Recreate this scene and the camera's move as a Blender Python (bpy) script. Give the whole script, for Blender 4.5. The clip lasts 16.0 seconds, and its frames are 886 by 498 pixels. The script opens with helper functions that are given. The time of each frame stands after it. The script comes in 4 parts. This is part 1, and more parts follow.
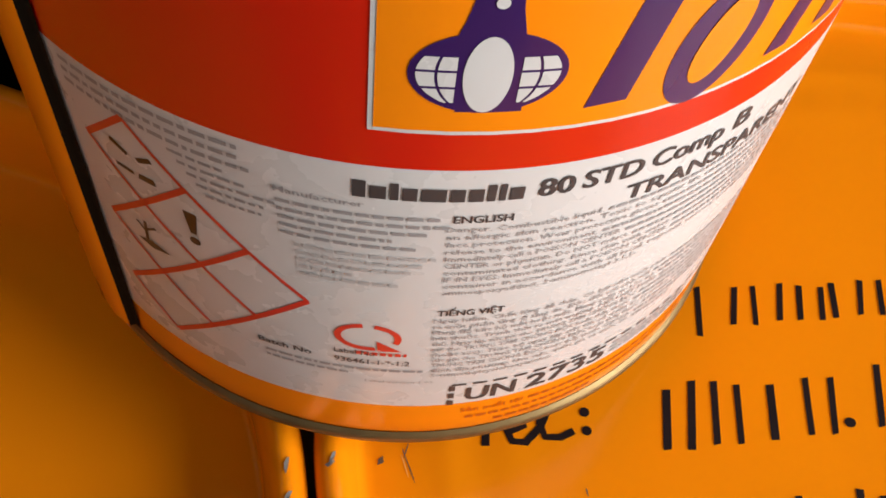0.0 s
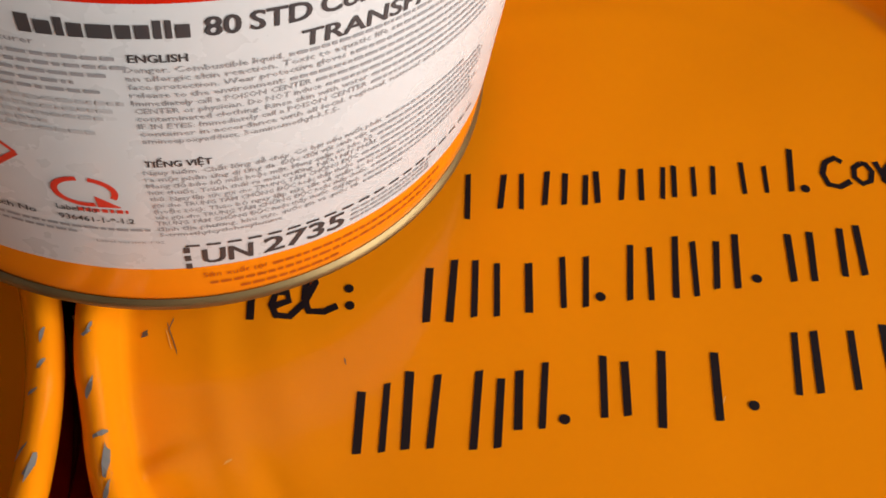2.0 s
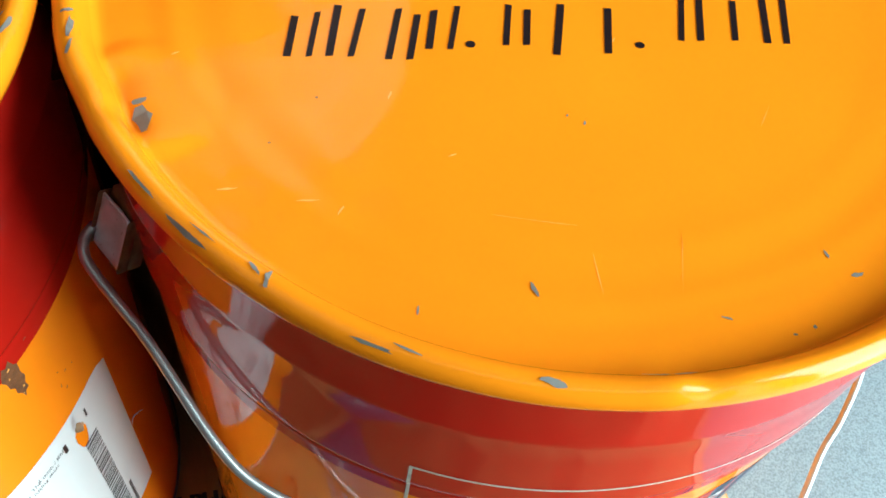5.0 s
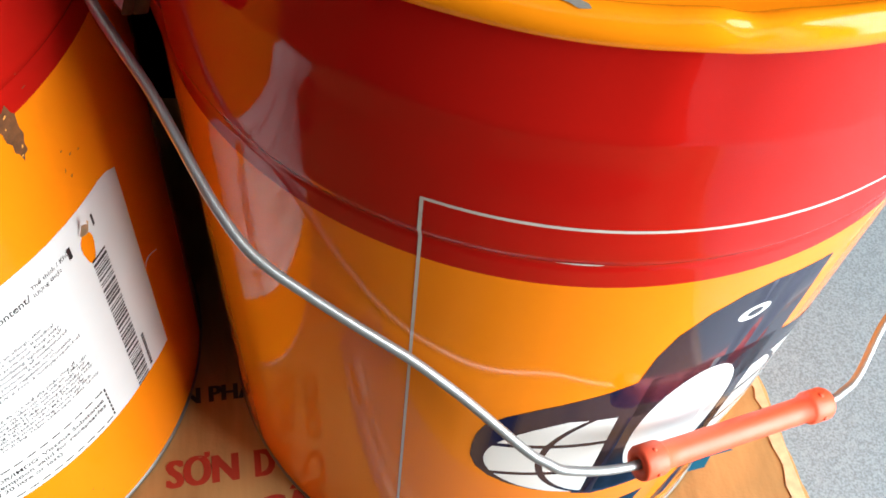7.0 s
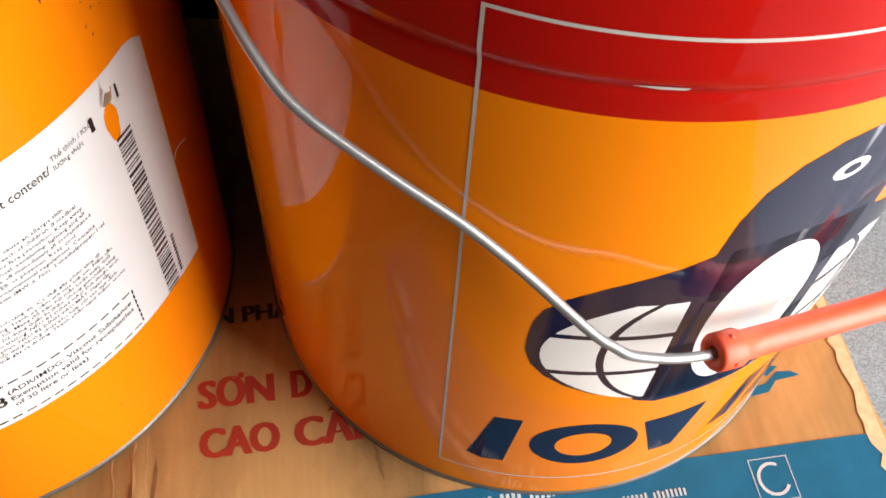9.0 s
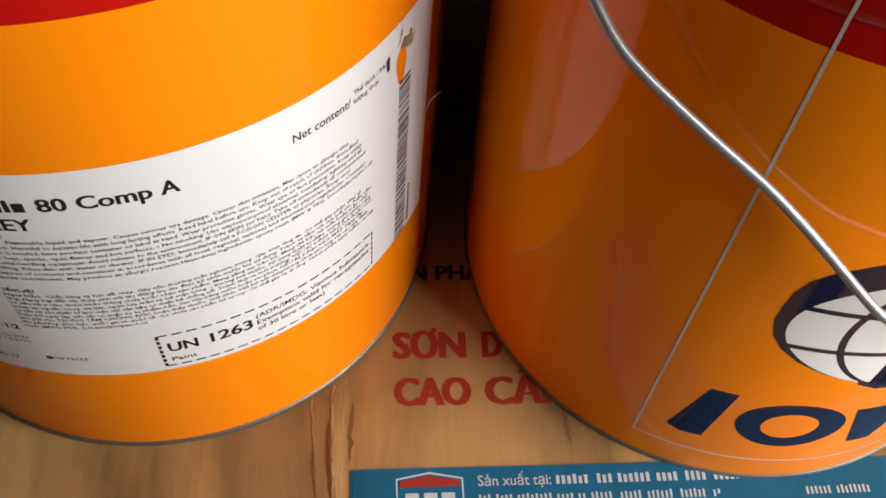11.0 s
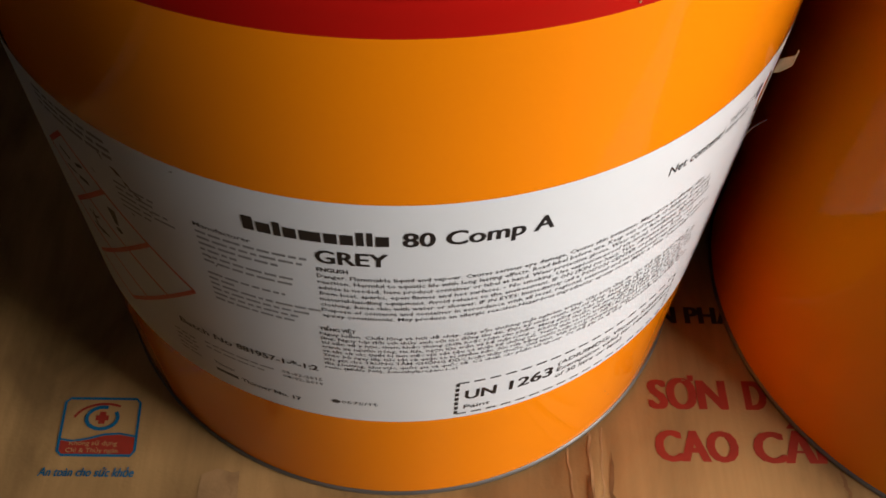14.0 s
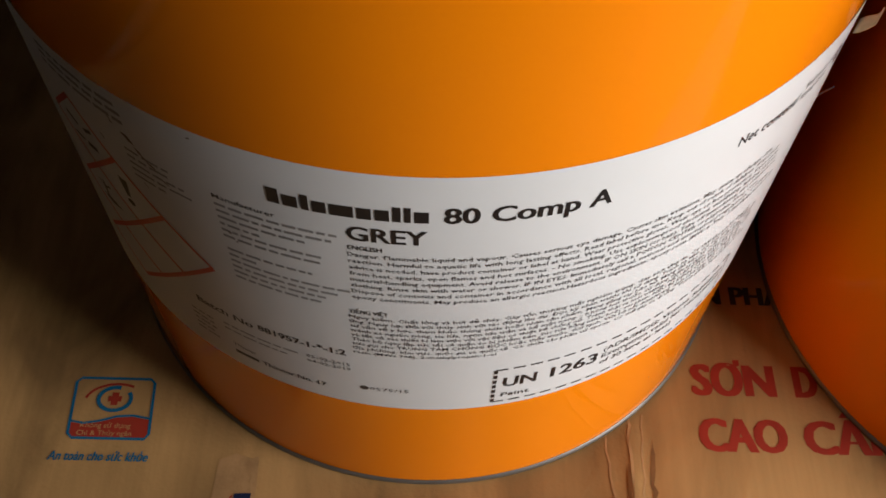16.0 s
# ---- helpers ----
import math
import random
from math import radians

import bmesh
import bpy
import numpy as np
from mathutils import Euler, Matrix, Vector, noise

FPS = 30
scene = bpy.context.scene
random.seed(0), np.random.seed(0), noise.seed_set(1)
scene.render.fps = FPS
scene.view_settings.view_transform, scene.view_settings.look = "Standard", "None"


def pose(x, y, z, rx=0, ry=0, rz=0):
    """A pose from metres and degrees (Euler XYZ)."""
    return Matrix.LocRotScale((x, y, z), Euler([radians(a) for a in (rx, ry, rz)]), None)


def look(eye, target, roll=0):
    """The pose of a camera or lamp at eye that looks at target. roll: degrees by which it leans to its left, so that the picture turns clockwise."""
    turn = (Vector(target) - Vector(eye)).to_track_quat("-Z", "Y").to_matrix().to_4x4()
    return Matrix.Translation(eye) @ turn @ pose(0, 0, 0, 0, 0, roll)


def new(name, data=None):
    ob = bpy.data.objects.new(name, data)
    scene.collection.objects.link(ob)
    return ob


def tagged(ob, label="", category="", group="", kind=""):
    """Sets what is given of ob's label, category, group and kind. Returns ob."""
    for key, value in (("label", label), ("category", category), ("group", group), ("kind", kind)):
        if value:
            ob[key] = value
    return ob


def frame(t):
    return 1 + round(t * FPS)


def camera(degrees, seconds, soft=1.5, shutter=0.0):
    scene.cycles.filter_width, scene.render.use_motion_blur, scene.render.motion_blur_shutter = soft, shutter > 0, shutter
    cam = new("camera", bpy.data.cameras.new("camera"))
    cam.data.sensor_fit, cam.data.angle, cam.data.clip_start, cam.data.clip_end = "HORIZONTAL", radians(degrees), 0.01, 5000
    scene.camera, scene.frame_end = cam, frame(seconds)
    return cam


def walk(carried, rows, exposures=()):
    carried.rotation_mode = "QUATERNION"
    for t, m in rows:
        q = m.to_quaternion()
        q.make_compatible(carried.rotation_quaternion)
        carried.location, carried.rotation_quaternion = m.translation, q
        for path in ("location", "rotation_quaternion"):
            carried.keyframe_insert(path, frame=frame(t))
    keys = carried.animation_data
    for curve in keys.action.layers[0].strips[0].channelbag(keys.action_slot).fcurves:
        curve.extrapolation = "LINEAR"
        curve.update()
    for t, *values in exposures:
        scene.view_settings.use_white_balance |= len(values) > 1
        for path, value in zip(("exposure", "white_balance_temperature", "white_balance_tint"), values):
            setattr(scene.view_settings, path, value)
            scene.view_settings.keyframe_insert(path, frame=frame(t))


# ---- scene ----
cam = camera(49.14, 16.0, 1.7)
PATH = [
    (0.0, pose(0.0242, -0.0872, 0.5993, 31.771, -2.542, -2.488)),
    (0.5, pose(0.0321, -0.0914, 0.5974, 31.341, -3.078, -3.148)),
    (1.0, pose(0.0409, -0.0969, 0.5983, 30.398, -4.760, -3.907)),
    (1.5, pose(0.0517, -0.1033, 0.5992, 29.740, -5.869, -4.383)),
    (2.0, pose(0.0638, -0.1116, 0.6006, 29.378, -6.399, -4.969)),
    (2.5, pose(0.0711, -0.1204, 0.6039, 29.050, -6.765, -5.168)),
    (3.0, pose(0.0755, -0.1290, 0.6076, 29.042, -7.079, -5.247)),
    (3.5, pose(0.0761, -0.1387, 0.6111, 28.990, -7.422, -5.449)),
    (4.0, pose(0.0837, -0.1602, 0.6121, 29.538, -6.701, -5.407)),
    (4.5, pose(0.0880, -0.2039, 0.5944, 32.440, -5.781, -5.309)),
    (5.0, pose(0.0881, -0.2360, 0.5744, 32.628, -5.507, -3.392)),
    (5.2, pose(0.0911, -0.2440, 0.5699, 32.854, -5.622, -2.887)),
    (7.3, pose(0.1020, -0.2993, 0.4964, 35.071, -3.884, 0.401)),
    (7.5, pose(0.1007, -0.3006, 0.4911, 34.955, -3.791, 0.540)),
    (8.0, pose(0.0970, -0.3071, 0.4769, 34.922, -3.412, 0.567)),
    (8.2, pose(0.0997, -0.3069, 0.4721, 34.473, -3.172, 0.516)),
    (10.3, pose(0.0628, -0.3267, 0.4472, 33.875, -2.425, 4.476)),
    (10.5, pose(0.0510, -0.3298, 0.4518, 34.070, -2.548, 5.422)),
    (11.0, pose(0.0232, -0.3388, 0.4540, 33.973, -2.972, 7.433)),
    (11.5, pose(-0.0027, -0.3413, 0.4535, 34.110, -3.195, 8.260)),
    (12.0, pose(-0.0235, -0.3438, 0.4513, 34.665, -3.332, 9.274)),
    (12.5, pose(-0.0492, -0.3467, 0.4521, 35.582, -2.357, 10.515)),
    (13.0, pose(-0.0661, -0.3445, 0.4465, 35.980, -2.355, 10.526)),
    (13.5, pose(-0.0775, -0.3340, 0.4322, 35.980, -1.862, 10.326)),
    (14.0, pose(-0.0826, -0.3297, 0.4228, 35.379, -1.625, 10.287)),
    (14.5, pose(-0.0860, -0.3260, 0.4185, 34.857, -1.526, 10.576)),
    (15.0, pose(-0.0891, -0.3227, 0.4149, 34.559, -1.364, 10.747)),
    (15.5, pose(-0.0910, -0.3175, 0.4080, 34.151, -1.257, 10.956)),
    (16.0, pose(-0.0930, -0.3143, 0.4010, 33.675, -1.210, 11.161)),
]
EXPOSURES = [(0.0, -0.38, 6500, 10), (2.0, -0.62, 6500, 10), (3.5, -0.56, 6500, 10), (4.2, -0.24, 6200, 0), (5.0, 0.36, 5300, -14), (5.2, 0.42, 5100, -14), (7.3, 0.3, 6200, 6), (8.2, 0.18, 6500, 10), (10.3, 0.05, 6500, 10),
             (11.0, -0.28, 6500, 10), (11.5, -0.47, 6500, 10), (12.0, -0.63, 6500, 10), (12.5, -0.5, 6500, 10), (13.0, -0.4, 6500, 10), (16.0, -0.4, 6500, 10)]
walk(cam, PATH, EXPOSURES)

# ---- light: daylight through a wide doorway on one side of a dim store room ----
world = bpy.data.worlds.new("sky")
scene.world = world
world.use_nodes = True
wn = world.node_tree
sky = wn.nodes.new("ShaderNodeTexSky")
sky.sky_type, sky.sun_disc = "NISHITA", False
sky.sun_elevation, sky.sun_rotation = radians(50), radians(100)
wn.links.new(sky.outputs[0], wn.nodes["Background"].inputs[0])
wn.nodes["Background"].inputs[1].default_value = 0.1

DOOR_X, DOOR_Y0, DOOR_Y1, DOOR_H = 1.4, -1.22, -0.10, 2.05
ld = bpy.data.lights.new("doorway_daylight", "AREA")
ld.shape, ld.size, ld.size_y, ld.energy, ld.color = "RECTANGLE", DOOR_Y1 - DOOR_Y0, DOOR_H, 98.0, (1.0, 0.97, 0.93)
day = new("doorway_daylight", ld)
day.matrix_world = look((DOOR_X + 0.04, (DOOR_Y0 + DOOR_Y1) / 2, DOOR_H / 2), (0, (DOOR_Y0 + DOOR_Y1) / 2, DOOR_H / 2))


# ---- materials ----
def material(name, color, rough=0.5, metal=0.0, coat=0.0, spec=0.5, var=0.06, scale=30.0, bump=0.0, bump_scale=400.0, rough_var=0.08):
    m = bpy.data.materials.new(name)
    m.use_nodes = True
    nt = m.node_tree
    b = nt.nodes["Principled BSDF"]
    tc = nt.nodes.new("ShaderNodeTexCoord")
    n1 = nt.nodes.new("ShaderNodeTexNoise")
    n1.inputs["Scale"].default_value, n1.inputs["Detail"].default_value = scale, 5
    nt.links.new(tc.outputs["Object"], n1.inputs["Vector"])
    mix = nt.nodes.new("ShaderNodeMix")
    mix.data_type = "RGBA"
    lo = [max(c * (1 - var * 2), 0) for c in color]
    hi = [min(c * (1 + var), 1) for c in color]
    mix.inputs[6].default_value, mix.inputs[7].default_value = (*lo, 1), (*hi, 1)
    nt.links.new(n1.outputs["Fac"], mix.inputs[0])
    nt.links.new(mix.outputs[2], b.inputs["Base Color"])
    n2 = nt.nodes.new("ShaderNodeTexNoise")
    n2.inputs["Scale"].default_value, n2.inputs["Detail"].default_value = scale * 3.1, 4
    nt.links.new(tc.outputs["Object"], n2.inputs["Vector"])
    mr = nt.nodes.new("ShaderNodeMapRange")
    mr.inputs[3].default_value, mr.inputs[4].default_value = max(rough - rough_var, 0.03), rough + rough_var
    nt.links.new(n2.outputs["Fac"], mr.inputs[0])
    nt.links.new(mr.outputs[0], b.inputs["Roughness"])
    b.inputs["Metallic"].default_value = metal
    b.inputs["Specular IOR Level"].default_value = spec
    b.inputs["Coat Weight"].default_value, b.inputs["Coat Roughness"].default_value = coat, 0.08
    if bump:
        n3 = nt.nodes.new("ShaderNodeTexNoise")
        n3.inputs["Scale"].default_value, n3.inputs["Detail"].default_value = bump_scale, 6
        nt.links.new(tc.outputs["Object"], n3.inputs["Vector"])
        bp = nt.nodes.new("ShaderNodeBump")
        bp.inputs["Strength"].default_value, bp.inputs["Distance"].default_value = bump, 0.001
        nt.links.new(n3.outputs["Fac"], bp.inputs["Height"])
        nt.links.new(bp.outputs[0], b.inputs["Normal"])
    return m


ORANGE = material("orange_enamel", (0.88, 0.232, 0.003), 0.06, var=0.03, scale=9, bump=0.02, bump_scale=40, rough_var=0.02, spec=0.18)
LIDORANGE = material("orange_lid_enamel", (0.88, 0.252, 0.003), 0.08, var=0.04, scale=14, bump=0.05, bump_scale=18, rough_var=0.06, spec=0.22)
RED = material("red_enamel", (0.43, 0.008, 0.005), 0.06, var=0.04, scale=10, bump=0.02, bump_scale=40, rough_var=0.02, spec=0.12)
CANRED = material("red_print", (0.54, 0.016, 0.005), 0.2, coat=0.0, var=0.03, scale=20, rough_var=0.05)
CANORANGE = material("orange_print", (0.82, 0.225, 0.004), 0.2, coat=0.0, var=0.03, scale=20, rough_var=0.05)
PAPER = material("label_paper", (0.70, 0.70, 0.705), 0.42, var=0.02, scale=40, bump=0.04, bump_scale=300)
CANWHITE = material("white_print", (0.555, 0.552, 0.55), 0.28, coat=0.1, var=0.02, scale=30)
INK = material("black_ink", (0.012, 0.011, 0.012), 0.4, var=0.1)
SOOT = material("seam_ink", (0.012, 0.010, 0.008), 0.7, spec=0.05)
GREYINK = material("grey_ink", (0.045, 0.042, 0.045), 0.45, var=0.1)
MARKER = material("marker_ink", (0.016, 0.009, 0.010), 0.45, spec=0.15, var=0.2, scale=120)
NAVY = material("navy_enamel", (0.012, 0.012, 0.035), 0.1, var=0.05, rough_var=0.03, spec=0.35)
VIOLET = material("violet_print", (0.035, 0.012, 0.085), 0.22, coat=0.3, var=0.05)
WHITE = material("white_enamel", (0.78, 0.78, 0.78), 0.1, var=0.02, rough_var=0.03)
LINE = material("pale_line_print", (0.6, 0.56, 0.5), 0.3, var=0.05)
FAINT = material("faint_ink", (0.27, 0.26, 0.26), 0.45, var=0.1)
CANPALE = material("very_pale_ink", (0.44, 0.43, 0.43), 0.4, var=0.1)
CANFAINT = material("pale_grey_ink", (0.29, 0.28, 0.285), 0.4, var=0.1)
REDINK = material("red_ink", (0.62, 0.035, 0.02), 0.4, var=0.05)
BROWNINK = material("brown_ink", (0.42, 0.07, 0.005), 0.4, var=0.05)
STEEL = material("galvanised_wire", (0.34, 0.345, 0.35), 0.38, metal=0.6, var=0.12, scale=90, bump=0.1)
TIN = material("bare_tin", (0.20, 0.185, 0.17), 0.5, metal=0.7, var=0.15, scale=120)
GOLD = material("lacquered_tin", (0.24, 0.165, 0.07), 0.42, metal=0.8, var=0.15, scale=120)
ZINC = material("dull_zinc", (0.62, 0.64, 0.66), 0.3, metal=0.25, var=0.25, scale=150)
CHIP = material("chipped_paint", (0.22, 0.20, 0.18), 0.5, var=0.3, scale=200)
SCUFF = material("pale_scuff", (0.92, 0.42, 0.08), 0.5, var=0.1)
RUST = material("rusty_scab", (0.17, 0.06, 0.014), 0.7, var=0.4, scale=250, bump=0.6)
GRIP = material("red_plastic", (0.80, 0.095, 0.035), 0.5, var=0.05, scale=60, bump=0.1)
BLUEINK = material("blue_carton_ink", (0.010, 0.105, 0.20), 0.6, spec=0.15, var=0.15, scale=60)
CARTRED = material("red_carton_ink", (0.31, 0.028, 0.013), 0.75, spec=0.2, var=0.15, scale=80)
CARTBLACK = material("black_carton_ink", (0.02, 0.018, 0.016), 0.65, var=0.15, scale=80)
NAVYCART = material("navy_carton_ink", (0.012, 0.016, 0.045), 0.6, spec=0.15, var=0.15, scale=60)
CARTWHITE = material("pale_carton_ink", (0.46, 0.51, 0.53), 0.65, spec=0.15, var=0.1, scale=80)
CREAM = material("torn_paper_fibre", (0.62, 0.40, 0.22), 0.7, var=0.2, scale=200)
STREAKBROWN = material("dark_kraft_brown", (0.22, 0.108, 0.04), 0.7, spec=0.15, var=0.3, scale=120)
GRIME = material("brown_grime", (0.16, 0.10, 0.06), 0.6, var=0.3, scale=200)
PEEL = material("peeled_kraft", (0.36, 0.2, 0.085), 0.8, spec=0.15, var=0.25, scale=90, bump=0.4)
# near-black base colour stands in for deep shade on the walls
SHADEWALL = material("shade_black_wall", (0.008, 0.006, 0.005), 0.95, spec=0.0, var=0.2, scale=4)
LIMEWASH = material("grey_limewash", (0.14, 0.137, 0.135), 0.85, var=0.06, scale=4, bump=0.2)
# bright white of the reflecting wall behind the camera
BOUNCEWHITE = material("bounce_white_wall", (0.80, 0.79, 0.77), 0.85, var=0.06, scale=4, bump=0.2)
# grey level sets how much light the upper left wall bounces back
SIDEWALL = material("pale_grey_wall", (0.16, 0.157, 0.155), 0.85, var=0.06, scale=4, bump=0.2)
PLASTER = material("grey_plaster", (0.24, 0.235, 0.23), 0.8, var=0.1, scale=5, bump=0.2)


def cardboard():
    m = material("kraft_cardboard", (0.40, 0.222, 0.083), 0.75, spec=0.12, var=0.12, scale=14, bump=0.25, bump_scale=500)
    nt = m.node_tree
    b = nt.nodes["Principled BSDF"]
    base = b.inputs["Base Color"].links[0].from_socket
    tc = nt.nodes.new("ShaderNodeTexCoord")
    mp = nt.nodes.new("ShaderNodeMapping")
    mp.inputs["Scale"].default_value = (260, 14, 1)
    nz = nt.nodes.new("ShaderNodeTexNoise")
    nz.inputs["Scale"].default_value = 1.0
    nz.inputs["Detail"].default_value = 3
    nt.links.new(tc.outputs["Object"], mp.inputs["Vector"])
    nt.links.new(mp.outputs[0], nz.inputs["Vector"])
    st = nt.nodes.new("ShaderNodeMix")
    st.data_type, st.blend_type = "RGBA", "MULTIPLY"
    rp = nt.nodes.new("ShaderNodeMapRange")
    rp.inputs[1].default_value, rp.inputs[2].default_value = 0.35, 0.7
    rp.inputs[3].default_value, rp.inputs[4].default_value = 0.94, 1.04
    nt.links.new(nz.outputs["Fac"], rp.inputs[0])
    st.inputs[0].default_value = 1.0
    nt.links.new(base, st.inputs[6])
    nt.links.new(rp.outputs[0], st.inputs[7])
    # soft crumple of the face paper over the corrugation
    n5 = nt.nodes.new("ShaderNodeTexNoise")
    n5.inputs["Scale"].default_value, n5.inputs["Detail"].default_value, n5.inputs["Distortion"].default_value = 38, 4, 0.6
    nt.links.new(tc.outputs["Object"], n5.inputs["Vector"])
    b5 = nt.nodes.new("ShaderNodeBump")
    b5.inputs["Strength"].default_value, b5.inputs["Distance"].default_value = 0.35, 0.003
    nt.links.new(n5.outputs["Fac"], b5.inputs["Height"])
    nt.links.new(b.inputs["Normal"].links[0].from_socket, b5.inputs["Normal"])
    nt.links.new(b5.outputs[0], b.inputs["Normal"])
    # old water stains and handling dirt
    n4 = nt.nodes.new("ShaderNodeTexNoise")
    n4.inputs["Scale"].default_value, n4.inputs["Detail"].default_value, n4.inputs["Distortion"].default_value = 1.0, 9, 0.9
    m4 = nt.nodes.new("ShaderNodeMapping")
    m4.inputs["Scale"].default_value = (17, 6, 1)
    nt.links.new(tc.outputs["Object"], m4.inputs["Vector"])
    nt.links.new(m4.outputs[0], n4.inputs["Vector"])
    r4 = nt.nodes.new("ShaderNodeMapRange")
    r4.inputs[1].default_value, r4.inputs[2].default_value = 0.36, 0.56
    r4.inputs[3].default_value, r4.inputs[4].default_value = 0.58, 1.06
    nt.links.new(n4.outputs["Fac"], r4.inputs[0])
    s4 = nt.nodes.new("ShaderNodeMix")
    s4.data_type, s4.blend_type = "RGBA", "MULTIPLY"
    s4.inputs[0].default_value = 1.0
    nt.links.new(st.outputs[2], s4.inputs[6])
    nt.links.new(r4.outputs[0], s4.inputs[7])
    nt.links.new(s4.outputs[2], b.inputs["Base Color"])
    return m


def terrazzo():
    m = material("speckled_floor", (0.25, 0.30, 0.335), 0.45, var=0.05, scale=6)
    nt = m.node_tree
    b = nt.nodes["Principled BSDF"]
    base = b.inputs["Base Color"].links[0].from_socket
    tc = nt.nodes.new("ShaderNodeTexCoord")
    nz = nt.nodes.new("ShaderNodeTexNoise")
    nz.inputs["Scale"].default_value, nz.inputs["Detail"].default_value = 800, 3
    nt.links.new(tc.outputs["Object"], nz.inputs["Vector"])
    rp = nt.nodes.new("ShaderNodeMapRange")
    rp.inputs[1].default_value, rp.inputs[2].default_value = 0.36, 0.62
    rp.inputs[3].default_value, rp.inputs[4].default_value = 0.7, 1.2
    nt.links.new(nz.outputs["Fac"], rp.inputs[0])
    st = nt.nodes.new("ShaderNodeMix")
    st.data_type, st.blend_type = "RGBA", "MULTIPLY"
    st.inputs[0].default_value = 1.0
    nt.links.new(base, st.inputs[6])
    nt.links.new(rp.outputs[0], st.inputs[7])
    nt.links.new(st.outputs[2], b.inputs["Base Color"])
    return m


KRAFT, FLOOR = cardboard(), terrazzo()


# ---- building helpers ----
def part(name, bm, mats, parent=None, label="", smooth=True):
    me = bpy.data.meshes.new(name)
    bm.normal_update()
    bm.to_mesh(me)
    bm.free()
    for m in mats if isinstance(mats, (list, tuple)) else [mats]:
        me.materials.append(m)
    if smooth:
        for p in me.polygons:
            p.use_smooth = True
    ob = new(name, me)
    ob.parent = parent
    if label:
        tagged(ob, label)
    return ob


def box(x0, y0, z0, x1, y1, z1, bevel=0.0):
    bm = bmesh.new()
    bmesh.ops.create_cube(bm, size=1, matrix=Matrix.LocRotScale(((x0 + x1) / 2, (y0 + y1) / 2, (z0 + z1) / 2), None, (x1 - x0, y1 - y0, z1 - z0)))
    if bevel:
        bmesh.ops.bevel(bm, geom=bm.edges[:], offset=bevel, segments=2, affect="EDGES")
    return bm


def lathe(profile, n=160, warp=None, slot=None):
    """A turned surface from (radius, height) pairs; slot gives a material number by height."""
    bm = bmesh.new()
    rings = []
    for r, z in profile:
        if r < 1e-6:
            rings.append([bm.verts.new((0, 0, z))])
            continue
        ring = []
        for i in range(n):
            a = 2 * math.pi * i / n
            p = Vector((r * math.sin(a), -r * math.cos(a), z))
            ring.append(bm.verts.new(warp(p) if warp else p))
        rings.append(ring)
    for k, (a, b) in enumerate(zip(rings, rings[1:])):
        zm = (profile[k][1] + profile[k + 1][1]) / 2
        for i in range(n):
            j = (i + 1) % n
            if len(a) == 1:
                f = bm.faces.new((a[0], b[j], b[i]))
            elif len(b) == 1:
                f = bm.faces.new((a[i], a[j], b[0]))
            else:
                f = bm.faces.new((a[i], a[j], b[j], b[i]))
            if slot:
                f.material_index = slot(zm)
    return bm


def tube(points, radius, n=10, sub=6):
    """A round bar along a smooth line through the points."""
    pts = [Vector(p) for p in points]
    fine = []
    for i in range(len(pts) - 1):
        p0, p1, p2, p3 = pts[max(i - 1, 0)], pts[i], pts[i + 1], pts[min(i + 2, len(pts) - 1)]
        for k in range(sub):
            t = k / sub
            fine.append(0.5 * (2 * p1 + (p2 - p0) * t + (2 * p0 - 5 * p1 + 4 * p2 - p3) * t * t + (3 * p1 - p0 - 3 * p2 + p3) * t ** 3))
    fine.append(pts[-1])
    bm = bmesh.new()
    rings = []
    side = Vector((0, 0, 1))
    for i, p in enumerate(fine):
        d = (fine[min(i + 1, len(fine) - 1)] - fine[max(i - 1, 0)]).normalized()
        side = (side - d * side.dot(d))
        if side.length < 1e-4:
            side = d.orthogonal()
        side.normalize()
        other = d.cross(side)
        rad = radius(i / (len(fine) - 1)) if callable(radius) else radius
        rings.append([bm.verts.new(p + rad * (math.cos(2 * math.pi * k / n) * side + math.sin(2 * math.pi * k / n) * other)) for k in range(n)])
    for a, b in zip(rings, rings[1:]):
        for k in range(n):
            bm.faces.new((a[k], a[(k + 1) % n], b[(k + 1) % n], b[k]))
    bm.faces.new(rings[0][::-1])
    bm.faces.new(rings[-1])
    bmesh.ops.recalc_face_normals(bm, faces=bm.faces[:])
    return bm


# ---- flat artwork, wrapped on to a surface ----
def text_geometry(body, offset=0.0, res=3):
    cu = bpy.data.curves.new("lettering", "FONT")
    cu.body, cu.size, cu.resolution_u, cu.offset = body, 1.0, res, offset
    ob = new("lettering", cu)
    dg = bpy.context.evaluated_depsgraph_get()
    ev = ob.evaluated_get(dg)
    me = ev.to_mesh()
    vs = [(v.co.x, v.co.y) for v in me.vertices]
    fs = [tuple(p.vertices) for p in me.polygons]
    ev.to_mesh_clear()
    bpy.data.objects.remove(ob)
    bpy.data.curves.remove(cu)
    return vs, fs


CAP = max(y for _, y in text_geometry("H")[0])


